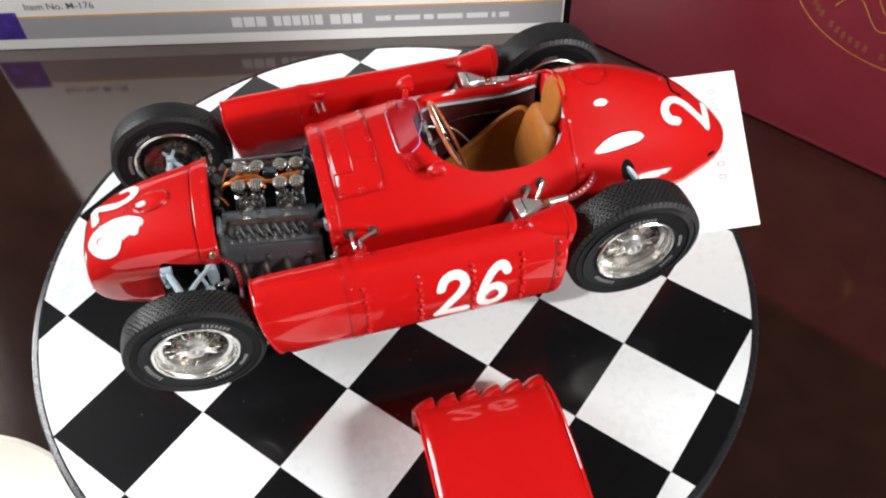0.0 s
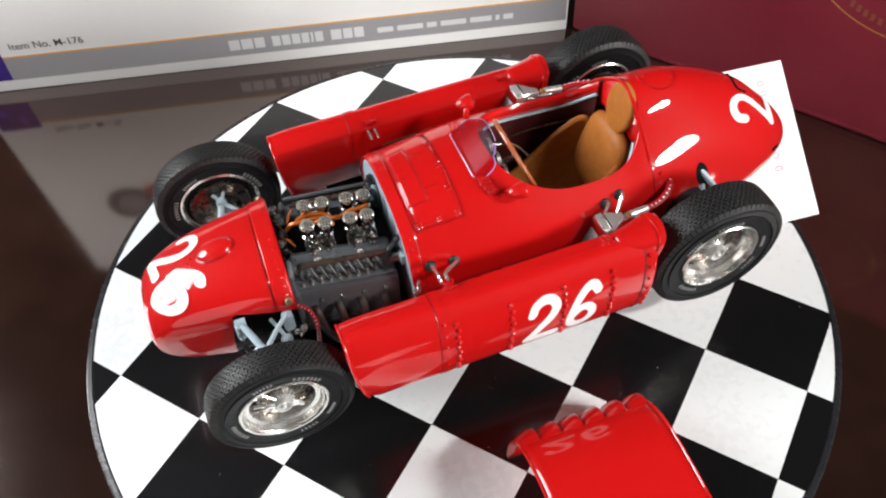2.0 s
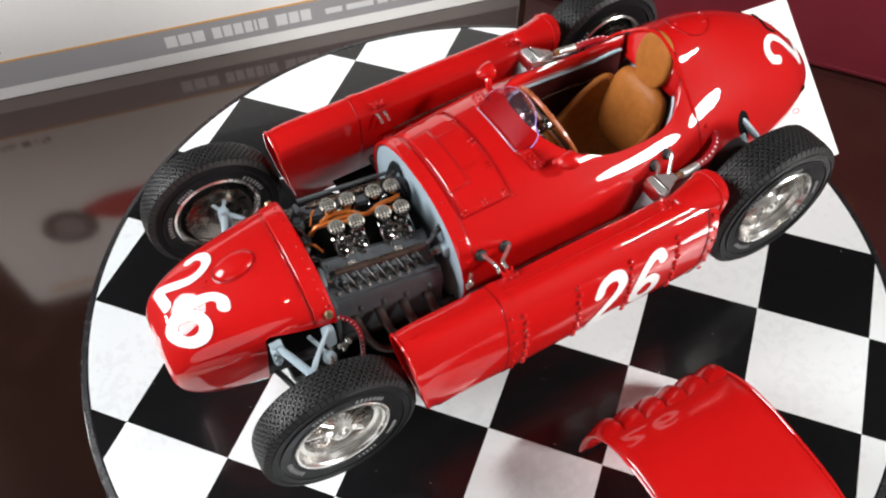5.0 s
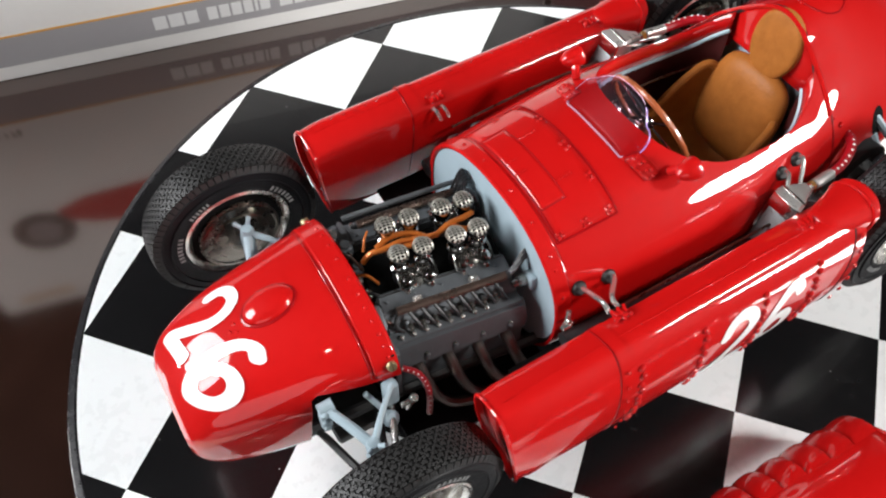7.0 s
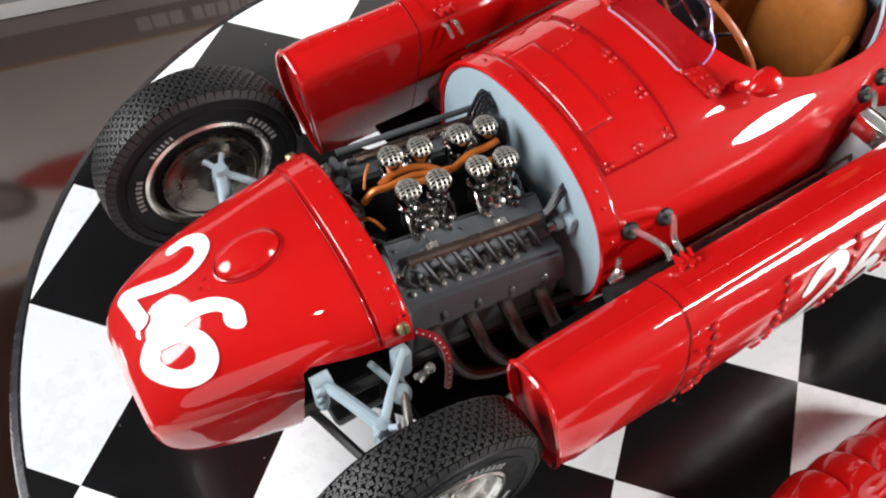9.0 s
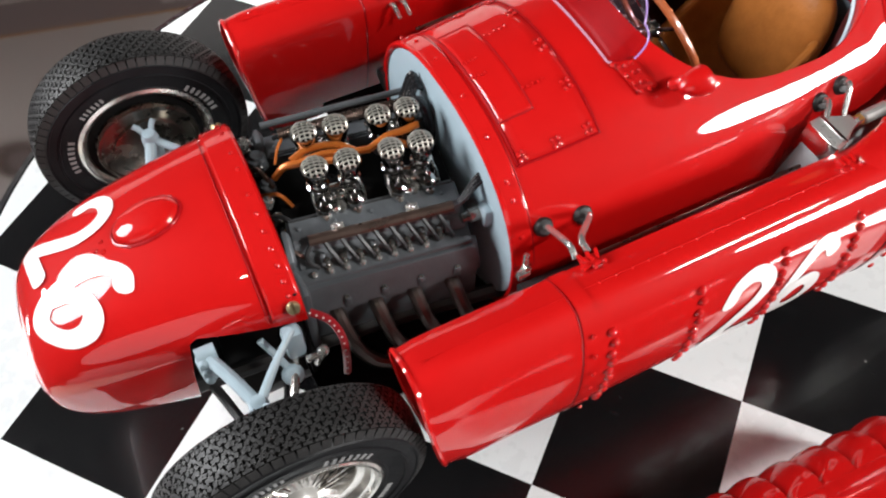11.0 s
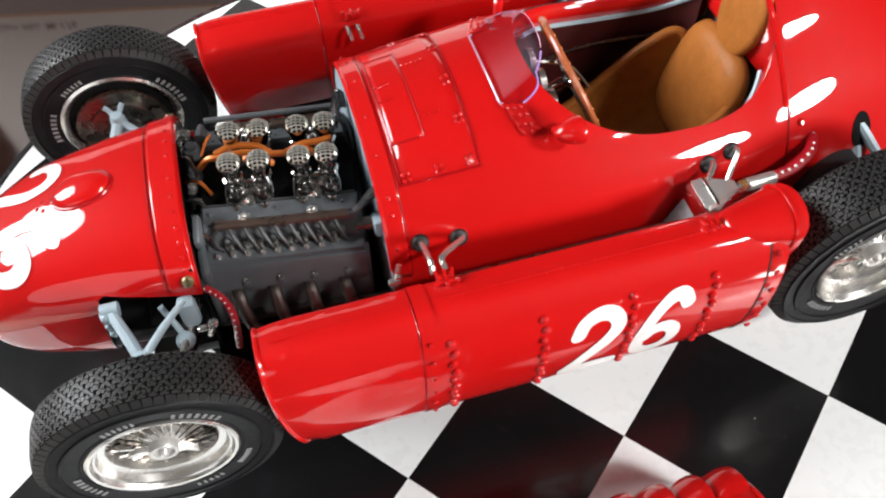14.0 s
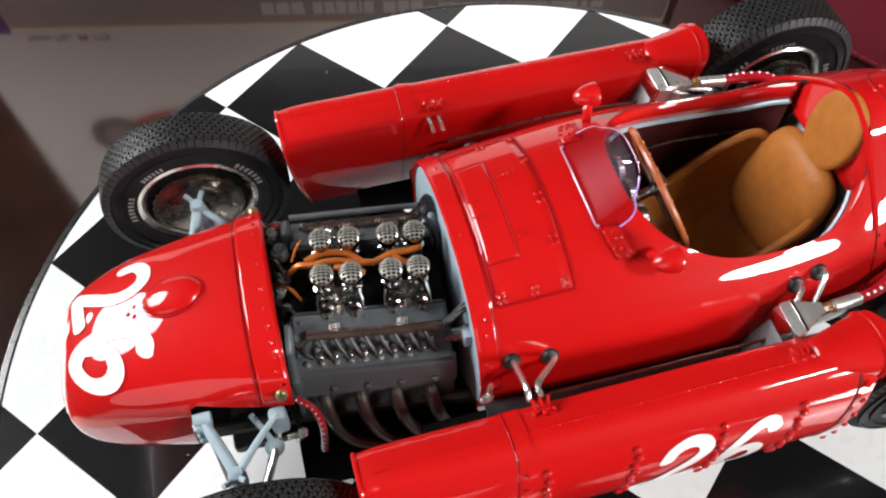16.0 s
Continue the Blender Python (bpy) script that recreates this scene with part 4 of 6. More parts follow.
for s in (-1, 1):
    for gx, gz, tx, tz in ((-15.3, 45.9, -15.4, 49.4), (-8.9, 45.9, -13.4, 49.8), (35.8, 48.3, 33.0, 48.0), (40.4, 49.2, 37.0, 47.0)):
        half, top, mid, low, e, hump = lerp_table(sorted(BODY), gx)
        yy = half * (1 - ((gz - mid) / (top - mid)) ** e) ** (1 / e)
        p = Vector((gx, s * yy, gz))
        n = Vector((0, s * 0.75, 0.66))
        bm = lathe([(0.6, 0.9), (1.15, 0.8), (1.5, 0.35), (1.6, -0.3)], 18, "z")
        bmesh.ops.rotate(bm, matrix=n.to_track_quat("Z", "X").to_matrix(), verts=bm.verts)
        bmesh.ops.translate(bm, vec=p, verts=bm.verts)
        cp("grommet", bm, RUBBER, body, "black rubber grommet")
        e2 = Vector((tx, s * (31.0 if gx < 0 else 29.0), tz - (0.6 if gx < 0 else 1)))
        if s > 0 and gx < 0:
            cp("stay", tube([(tx, 31, 47.6), (tx, 29.6, 48.2), (tx + 0.4, 28.2, 46.4)], 0.4, 8), STEEL, body, "polished steel hook")
            continue
        cp("stay", tube([p, p + n * (2.0 if s < 0 else 0.9), e2 + Vector((0, -s * 2.0, 0.9 if s < 0 else 0.0)), e2], 0.48 if s < 0 else 0.4, 8), STEEL, body, "polished steel stay")
    # oil cooler, coupling and hose in front of the rear wheel
    rr = []
    for x, w, h, zc in ((30.6, 3.1, 2.6, 46.2), (31.0, 3.3, 2.8, 46.2), (33.2, 3.1, 2.7, 46.4), (36.6, 1.5, 1.5, 46.8), (38.4, 1.0, 1.0, 46.8)):
        rr.append([(x + 0.25 * dz, s * (28.5 + 0.16 * (31 - x) + w * dy), zc + h * dz) for dy, dz in ((-1, -0.85), (-0.85, -1), (0.85, -1), (1, -0.85), (1, 0.85), (0.85, 1), (-0.85, 1), (-1, 0.85))])
    cooler = cp("oil_cooler", grid_bm(rr, close_v=True, cap=True), NICKEL, None, "nickel oil cooler header tank")
    cp("core", box(29.4, s * 28.6, 41.4, 2.4, 5.0, 8.4, 0.2, m=Matrix.Rotation(radians(25), 4, "Y")), RIBBON, cooler)
    cp("tank_rib", box(33.0, s * 28.4, 49.2, 0.5, 6.0, 0.4, 0.12), CHROME, cooler)
    cp("tank_edge", box(30.5, s * 28.6, 46.0, 0.7, 6.6, 5.6, 0.2, m=Matrix.Rotation(radians(12), 4, "Y")), CHROME, cooler)
    cp("coupling", tube([(36.5, s * 27.8, 46), (39, s * 27.4, 46.6), (41, s * 27.2, 46.6)], 0.9, 8), STEEL, cooler)
    bm = lathe([(0.5, -0.7), (1.05, -0.5), (1.05, 0.5), (0.5, 0.7)], 6, "x")
    bmesh.ops.translate(bm, vec=(40.2, s * 27.2, 46.6), verts=bm.verts)
    cp("nut", bm, GOLD, cooler, "brass union nut")
    cp("hose_end", tube([(41, s * 27.2, 46.6), (46.5, s * 26.8, 46.2)], 1.15, 12, curve=False), NICKEL, cooler)
    bm = tube([(46.5, s * 26.8, 46.2), (50.5, s * 26.2, 46.6), (54.5, s * 24.2, 47.6), (56.6, s * 21.0, 47.4), (56.6, s * 17, 45)], 1.05, 10)
    hose = cp("hose", bm, RED_HOSE, cooler, "red braided hose")
    bm = bmesh.new()
    for p, a, b in frames_along(smooth_path([(46.5, s * 26.8, 46.2), (50.5, s * 26.2, 46.6), (54.5, s * 24.2, 47.6), (56.6, s * 21.0, 47.4)], 3)):
        dome(p.x, p.y + s * 0.3, p.z + 0.92, 0.34, (0, s * 0.4, 1), bm, 6)
    cp("hose_beads", bm, DECAL, cooler)
    # long pipe between tank and body
    cp("side_pipe", tube([(-20, s * 26.4, 35), (0, s * 27.4, 36), (30, s * 27.2, 36)], 2.3, 12), DARK)
    cp("side_rod", tube([(-12, s * 28.4, 42.6), (10, s * 28.8, 43.4), (30, s * 28.6, 42.8)], 0.3, 8), PIPE)
    # black sheet for the shade in the gap between tank and body
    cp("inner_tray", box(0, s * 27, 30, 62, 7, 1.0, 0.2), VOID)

# ---- engine ----
# the whole engine stands askew in the frame, its front towards the far side
SKEW = Matrix.Translation((-34, 0.5, 0)) @ Matrix.Rotation(radians(-8.5), 4, "Z") @ Matrix.Translation((34, 0, 0))


def ep(name, bm, mat, parent=None, label="", smooth=35):
    """A part of the engine, given along the engine's own axis."""
    bmesh.ops.transform(bm, matrix=SKEW, verts=bm.verts)
    return cp(name, bm, mat, parent, label, smooth)


def turned(profile, n, axis, at, rot=None):
    bm = lathe(profile, n, axis)
    if rot:
        bmesh.ops.rotate(bm, matrix=rot, verts=bm.verts)
    bmesh.ops.translate(bm, vec=at, verts=bm.verts)
    return bm


def extruded(section, x0, x1, bevel=0.5):
    """A bar along the engine with the given cross-section, its edges rounded."""
    bm = grid_bm([[(x, y, z) for y, z in section] for x in (x0, x1)], close_v=True, cap=True)
    bmesh.ops.bevel(bm, geom=list(bm.edges), offset=bevel, segments=2, affect="EDGES")
    return bm


ep("engine_block", box(-35, 0, 30, 29, 20, 18, 1.5), CASTING)
for s in (-1, 1):
    tilt = Matrix.Rotation(radians(-s * 32), 4, "X")
    ep("cylinder_head", box(-35, s * 10.6, 37.2, 28, 11, 8, 1.0, m=tilt), CASTING, None, "dark grey cast cylinder head")
    bm = extruded([(s * 6.4, 45.4), (s * 10.6, 44.5), (s * 11.6, 42.6), (s * 6.4, 42.0)], -48.2, -21.6, 0.4)
    inlet = ep("inlet_cam_cover", bm, CASTING)
    ep("cover_seam", tube([(-47.6, s * 7.1, 45.3), (-22.0, s * 7.1, 45.3)], 0.16, 5, curve=False), DARK, inlet)
    for bx in (-40.9, -29.4):
        bm = box(bx, s * 10.1, 45.0, 2.0, 1.7, 0.8, 0.2)
        dome(bx, s * 9.9, 45.4, 0.62, (0, s * 0.3, 1), bm, 10)
        ep("cover_clamp", bm, STEEL, inlet, "bright steel clamp with a bolt")
        bm = tube([(bx + 0.4, s * 7.4, 45.0), (bx + 0.4, s * 7.5, 46.6)], 0.3, 8, curve=False)
        dome(bx + 0.4, s * 7.5, 46.4, 0.75, (0, s * 0.2, 1), bm, 12, 1.3)
        ep("cap_nut", bm, CHROME, inlet, "bright cap nut")
    for k in range(5):
        ep("small_bolt", turned([(0.01, 0.3), (0.28, 0.2), (0.3, -0.2)], 8, "z", (-46.6 + 5.6 * k, s * 8.6, 45.05)), CASTING, inlet)
    # valley of the plugs with webs, plugs and slanting black leads under a brown rail
    ep("plug_valley", extruded([(s * 10.4, 43.0), (s * 11.2, 42.6), (s * 13.4, 40.2), (s * 13.8, 38.5), (s * 9.4, 38.5)], -48.0, -21.6, 0.3), CASTING)
    for k in range(6):
        ep("valley_web", box(-44.2 + 3.9 * k, s * 12.4, 41.5, 0.9, 2.0, 2.4, 0.3, m=Matrix.Rotation(radians(-s * 38), 4, "X")), CASTING)
    ep("plug_lead_rail", tube([(-45.6, s * 11.1, 45.0), (-34, s * 11.4, 45.1), (-23.4, s * 11.6, 45.2)], 0.85, 10), PIPE, None, "brown plug-lead rail")
    for k in range(8):
        x = -43.4 + 2.5 * k
        ep("plug_lead", tube([(x, s * 11.9, 44.7), (x + 0.5, s * 12.8, 43.9), (x + 1.3, s * 13.6, 42.4), (x + 1.9, s * 14.0, 41.0)], 0.36, 6), DARK, None, "black plug lead")
        ep("spark_plug", turned([(0.01, 1.5), (0.5, 1.4), (0.5, 0.3), (0.75, 0.25), (0.75, -0.5)], 10, "z", (x - 0.3, s * 13.4, 41.2)), SMOKED)
    ep("looped_lead", tube([(-45.2, s * 11.3, 44.6), (-46.3, s * 12.2, 43.4), (-46.1, s * 13.0, 42.0), (-44.9, s * 13.4, 41.0)], 0.36, 6), DARK)
    # outer cam cover with studs above and bolted lugs below
    cover = ep("exhaust_cam_cover", extruded([(s * 13.4, 40.6), (s * 15.6, 40.2), (s * 17.4, 37.4), (s * 17.8, 34.6), (s * 16.4, 33.2), (s * 13.4, 34.0)], -49.6, -20.6, 0.7), CASTING, None, "grey cast outer cam cover")
    ep("cover_flange", extruded([(s * 13.0, 40.9), (s * 15.4, 40.6), (s * 15.5, 40.2), (s * 13.0, 40.4)], -48.6, -21.4, 0.12), CASTING, cover)
    for k in range(8):
        ep("cover_stud", turned([(0.01, 0.75), (0.35, 0.65), (0.55, 0.3), (0.55, -0.5)], 10, "z", (-46.0 + 2.5 * k, s * 14.4, 40.8), Matrix.Rotation(radians(-s * 15), 3, "X")), STEEL, cover)
    for k in range(4):
        x = -42.1 + 5.85 * k
        bm = box(x, s * 17.3, 36.2, 1.3, 1.1, 2.0, 0.4)
        dome(x, s * 17.6, 37.0, 0.5, (0, s, 0.7), bm, 10)
        ep("cover_lug", bm, CASTING, cover)
        ep("lug_bolt", turned([(0.01, 0.6), (0.4, 0.55), (0.45, 0.3), (0.45, -0.6)], 8, "z", (x, s * 17.2, 37.0), Matrix.Rotation(radians(-s * 35), 3, "X")), SMOKED, cover)
    for k in range(4):
        x = -44.2 + 6.2 * k
        ep("exhaust_pipe", tube([(x, s * 15.5, 34.0), (x + 0.3, s * 18.2, 33.6), (x + 1.0, s * 20.2, 31.0), (x + 2.4, s * 21.4, 27), (x + 5.0, s * 22.2, 23.6), (x + 9.5, s * 22.8, 22.4), (x + 15, s * 23.0, 22.6)], 1.2, 10), EXHAUST, None, "dark heat-browned exhaust pipe")
    ep("crankcase_side", box(-35, s * 13.6, 29.0, 29, 5, 9.4, 1.0), CASTING)
    bm = turned([(0.01, 1.6), (1.6, 1.4), (2.3, 0.6), (2.5, -0.6)], 20, "x", (0, 0, 0))
    bmesh.ops.scale(bm, vec=(-1, 1, 1.25), verts=bm.verts)
    bmesh.ops.translate(bm, vec=(-49.6, s * 15.6, 37.0), verts=bm.verts)
    ep("cam_end_cap", bm, CASTING, cover)
    bm = box(-48.9, s * 10.2, 42.2, 1.8, 5.6, 7.4, 1.2, m=Matrix.Rotation(radians(-s * 22), 4, "X"))
    for dy, dz in ((-1.8, 2.6), (1.6, 2.2), (0.8, -2.0)):
        dome(-49.7, s * (10.2 + dy), 42.2 + dz, 0.5, (-1, 0, 0), bm)
    ep("cam_chain_case", bm, CASTING)
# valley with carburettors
# black filler: the shade below the carburettors is put into its colour
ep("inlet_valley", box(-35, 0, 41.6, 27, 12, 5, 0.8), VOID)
for cy in (3.6, -3.6):
    for cx in (-42.1, -37.2, -30.5, -25.9):
        ep("inlet_stub", tube([(cx, cy, 43), (cx, cy, 47.2)], 1.35, 14, curve=False), DARK)
        tr = ep("intake_trumpet", turned([(1.3, 47.0), (1.3, 47.6), (1.75, 47.8), (1.75, 48.3), (1.4, 48.5), (1.55, 49.6), (1.95, 51.0), (2.1, 51.9), (2.1, 52.1), (1.9, 52.1), (1.7, 51.5)], 20, "z", (cx, cy, 0)), DARK_CHROME, None, "chrome intake trumpet with gauze dome")
        bm = bmesh.new()
        for way, count, gap in ((0, 3, 0.56), (1, 2, 0.8)):
            for k in range(-count, count + 1):
                d = k * gap
                w = math.sqrt(max(0.05, 1.95**2 - d * d))
                arc = [(math.cos(t) * w, d, 52.0 + 1.25 * math.sin(t) * (w / 1.95) + 0.1 * math.cos(t * 9) * way) for t in np.linspace(0, math.pi, 13)]
                tube([(cx + (a, b)[way], cy + (b, a)[way], c) for a, b, c in arc], 0.13, 4, bm=bm, curve=False)
        tagged(ep("gauze", bm, GAUZE, tr), kind="stuff")
        ep("bore", turned([(1.75, 51.6), (1.6, 51.9), (0.9, 52.2), (0.01, 52.3)], 16, "z", (cx, cy, 0)), VOID, tr)
for cx in (-39.6, -28.2):
    for sg in (1, -1):
        cy = 4.6 * sg
        carb = ep("carburettor", box(cx, cy, 45.8, 6.6, 3.4, 3.2, 1.1), SMOKED, None, "dark polished carburettor with bright fittings")
        for k in (-2.3, 2.3):
            ep("float_chamber", turned([(0.01, 1.7), (0.5, 1.7), (0.6, 1.3), (1.2, 1.1), (1.45, 0.6), (1.45, -0.6), (1.0, -1.5), (0.3, -2.0), (0.01, -2.0)], 16, "z", (cx + k, cy + sg * 1.9, 46.2), Matrix.Rotation(radians(-sg * 25), 3, "X")), DARK_CHROME, carb)
            ep("drain_plug", turned([(0.01, 0.6), (0.45, 0.6), (0.5, 0.2), (0.75, 0.1), (0.75, -0.3)], 6, "z", (cx + k * 1.05, cy + sg * 3.2, 45.4), Matrix.Rotation(radians(-sg * 70), 3, "X")), CHROME, carb)
            ep("flange_nut", turned([(0.01, 0.5), (0.5, 0.5), (0.55, 0.0)], 6, "z", (cx + k * 0.3, cy + sg * 1.0, 47.5)), CHROME, carb)
        ep("centre_body", turned([(0.01, 1.0), (0.8, 0.9), (1.1, 0.2), (1.0, -1.2), (0.5, -1.8)], 14, "z", (cx, cy + sg * 2.2, 45.8), Matrix.Rotation(radians(-sg * 35), 3, "X")), SMOKED, carb)
        wire = [(cx - 3.6, cy + sg * 0.6, 48.4), (cx - 3.8, cy + sg * 2.2, 47.6), (cx - 3.7, cy + sg * 3.1, 46.2), (cx - 2.6, cy + sg * 3.3, 45.9)]
        ep("throttle_link", tube(wire, 0.2, 6, curve=False), CHROME, carb)
        ep("throttle_lever", tube([(cx + 3.5, cy + sg * 0.4, 49.0), (cx + 3.9, cy + sg * 1.6, 47.6), (cx + 3.9, cy + sg * 2.8, 46.6), (cx + 3.0, cy + sg * 3.0, 46.2)], 0.26, 6, curve=False), CHROME, carb)
for pts in ([(-48, 0.5, 47.0), (-46.2, 0.6, 48.9), (-44, 0.2, 49.4), (-40, 0.3, 50), (-36, -0.2, 49.6), (-33, -0.4, 49.4)], [(-45, 1.0, 49.4), (-42, 2.0, 50), (-38, 1.6, 50), (-35.4, 0.0, 49.6)], [(-40, -0.6, 49.4), (-37, -1.6, 50), (-35, -2, 49)], [(-33, -0.3, 49.4), (-30, 0.6, 50.2), (-27, 0.8, 50.4), (-24.8, 1.2, 50.6)], [(-30, 0.2, 50), (-28, -1.0, 49.6), (-26, -1.4, 49)]):
    ep("fuel_line", tube(pts, 0.58, 8), COPPER, None, "orange fuel line")
ep("bright_wire", tube([(-47.4, 1.6, 48.8), (-46.4, 3.4, 50.2), (-45.4, 4.4, 51.0)], 0.22, 6), COPPER)
# front drive, distributor and plumbing
for x, y, z, r, h in ((-48.8, 8.6, 44.6, 1.5, 2.8), (-49.0, 3.4, 44.6, 1.2, 2.2), (-49.0, 12, 39, 2.0, 4)):
    cp("pump_housing", turned([(0.01, h), (r * 0.6, h), (r * 0.7, h - 0.6), (r, h - 0.8), (r, 0.4), (r * 1.1, 0.2), (r * 1.1, 0)], 18, "z", (x, y, z)), CASTING)
# black sheet added to block the white squares' reflection in the tank's inner face
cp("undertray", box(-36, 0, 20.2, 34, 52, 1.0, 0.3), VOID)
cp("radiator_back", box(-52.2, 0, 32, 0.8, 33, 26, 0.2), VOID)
cp("front_cover", box(-50.6, 0, 33, 1.8, 30, 16, 0.8), CASTING)
for x, y, z, r, mat in ((-49.6, 12.6, 46.2, 1.0, STEEL), (-49.4, 6.2, 46.4, 0.8, CHROME), (-49.9, 1.2, 44.6, 0.9, STEEL), (-49.6, -2.0, 43.8, 1.0, SMOKED), (-49.4, -5.2, 43.6, 0.8, CHROME), (-49.8, 10.4, 46.6, 0.6, CHROME), (-48.2, -7.6, 42.6, 0.7, STEEL)):
    cp("front_union", turned([(0.01, r), (r * 0.5, r), (r * 0.55, r * 0.6), (r, r * 0.5), (r, -r)], 8, "z", (x, y, z), Matrix.Rotation(0.35, 3, "Y")), mat)
for pts, mat in (([(-51, 8.6, 45.2), (-49.4, 5.2, 47.4), (-48.4, 2.0, 46.2)], PIPE), ([(-51, -1.0, 44.0), (-48.6, -3.6, 45.2), (-47.4, -5.8, 43.6)], DARK), ([(-51, 3.6, 43.6), (-48.4, 0.6, 46.2), (-46.8, -1.4, 44.6)], COPPER), ([(-51.2, -6.2, 42.6), (-49.6, -8.6, 43.6), (-48.0, -9.6, 42.0)], PIPE)):
    cp("front_pipe", tube(pts, 0.34, 6), mat)
ep("far_rail", tube([(-48, 13.4, 45.4), (-36, 13.4, 45.7), (-20, 13.2, 46.2)], 0.55, 8), CASTING)
for k in range(5):
    cp("ignition_lead", tube([(-20.6, 9.6 - 0.6 * k, 51.0 - 0.2 * k), (-21.6, 9.8 - 0.6 * k, 51.8 - k * 0.3), (-22.4, 10.4 - 0.8 * k, 49), (-23.0, 11.0 - k, 45.8)], 0.36, 6), RIM_PLASTIC)
for k in range(3):
    cp("ignition_lead", tube([(-24.2, -12.3 - 0.3 * k, 45.4), (-22.8, -11.9 - 0.5 * k, 46.4 + 0.1 * k), (-21.2, -11.4 - 0.5 * k, 47.9 - 0.2 * k), (-19.6, -11.2 - 0.5 * k, 49.0 - 0.4 * k)], 0.34, 6), RIM_PLASTIC, None, "black ignition lead with a sheen")
cp("lead_conduit", tube([(-24, 6.5, 47), (-22.4, 5.8, 49.5), (-21.4, 4.6, 48.0), (-21.2, 3.6, 44.0), (-22, 3.0, 41)], 0.9, 10), RIM_PLASTIC, None, "thick black cable conduit")
cp("rail_end", turned([(0.01, 1.6), (0.8, 1.5), (0.85, 0.4), (1.2, 0.2), (1.2, -1.8)], 18, "x", (-22.9, -13.8, 42.9), Matrix.Rotation(math.pi, 3, "Z")), SMOKED)
cp("firewall_fitting", box(-20.4, -14.6, 43.0, 2.2, 2.8, 3.8, 0.5), BLUEGREY, None, "pale blue-grey block on the firewall")
cp("magneto", turned([(0.01, 3.8), (1.1, 3.6), (1.3, 2.6), (2.6, 2.2), (2.6, -0.4)], 20, "x", (-18.4, 8.0, 41.0), Matrix.Rotation(math.pi, 3, "Z")), DARK)
bm = box(-20.6, -26.4, 42.6, 1.3, 1.3, 3.0, 0.4, m=Matrix.Rotation(radians(25), 4, "Y"))
box(-20.9, -26.8, 42.9, 2.2, 1.2, 1.2, 0.4, bm=bm)
tube([(-20.2, -26.0, 44.0), (-19.7, -25.4, 45.4)], 0.45, 8, bm=bm, curve=False)
cp("clamp", bm, ALLOY, None, "bright chrome latch")

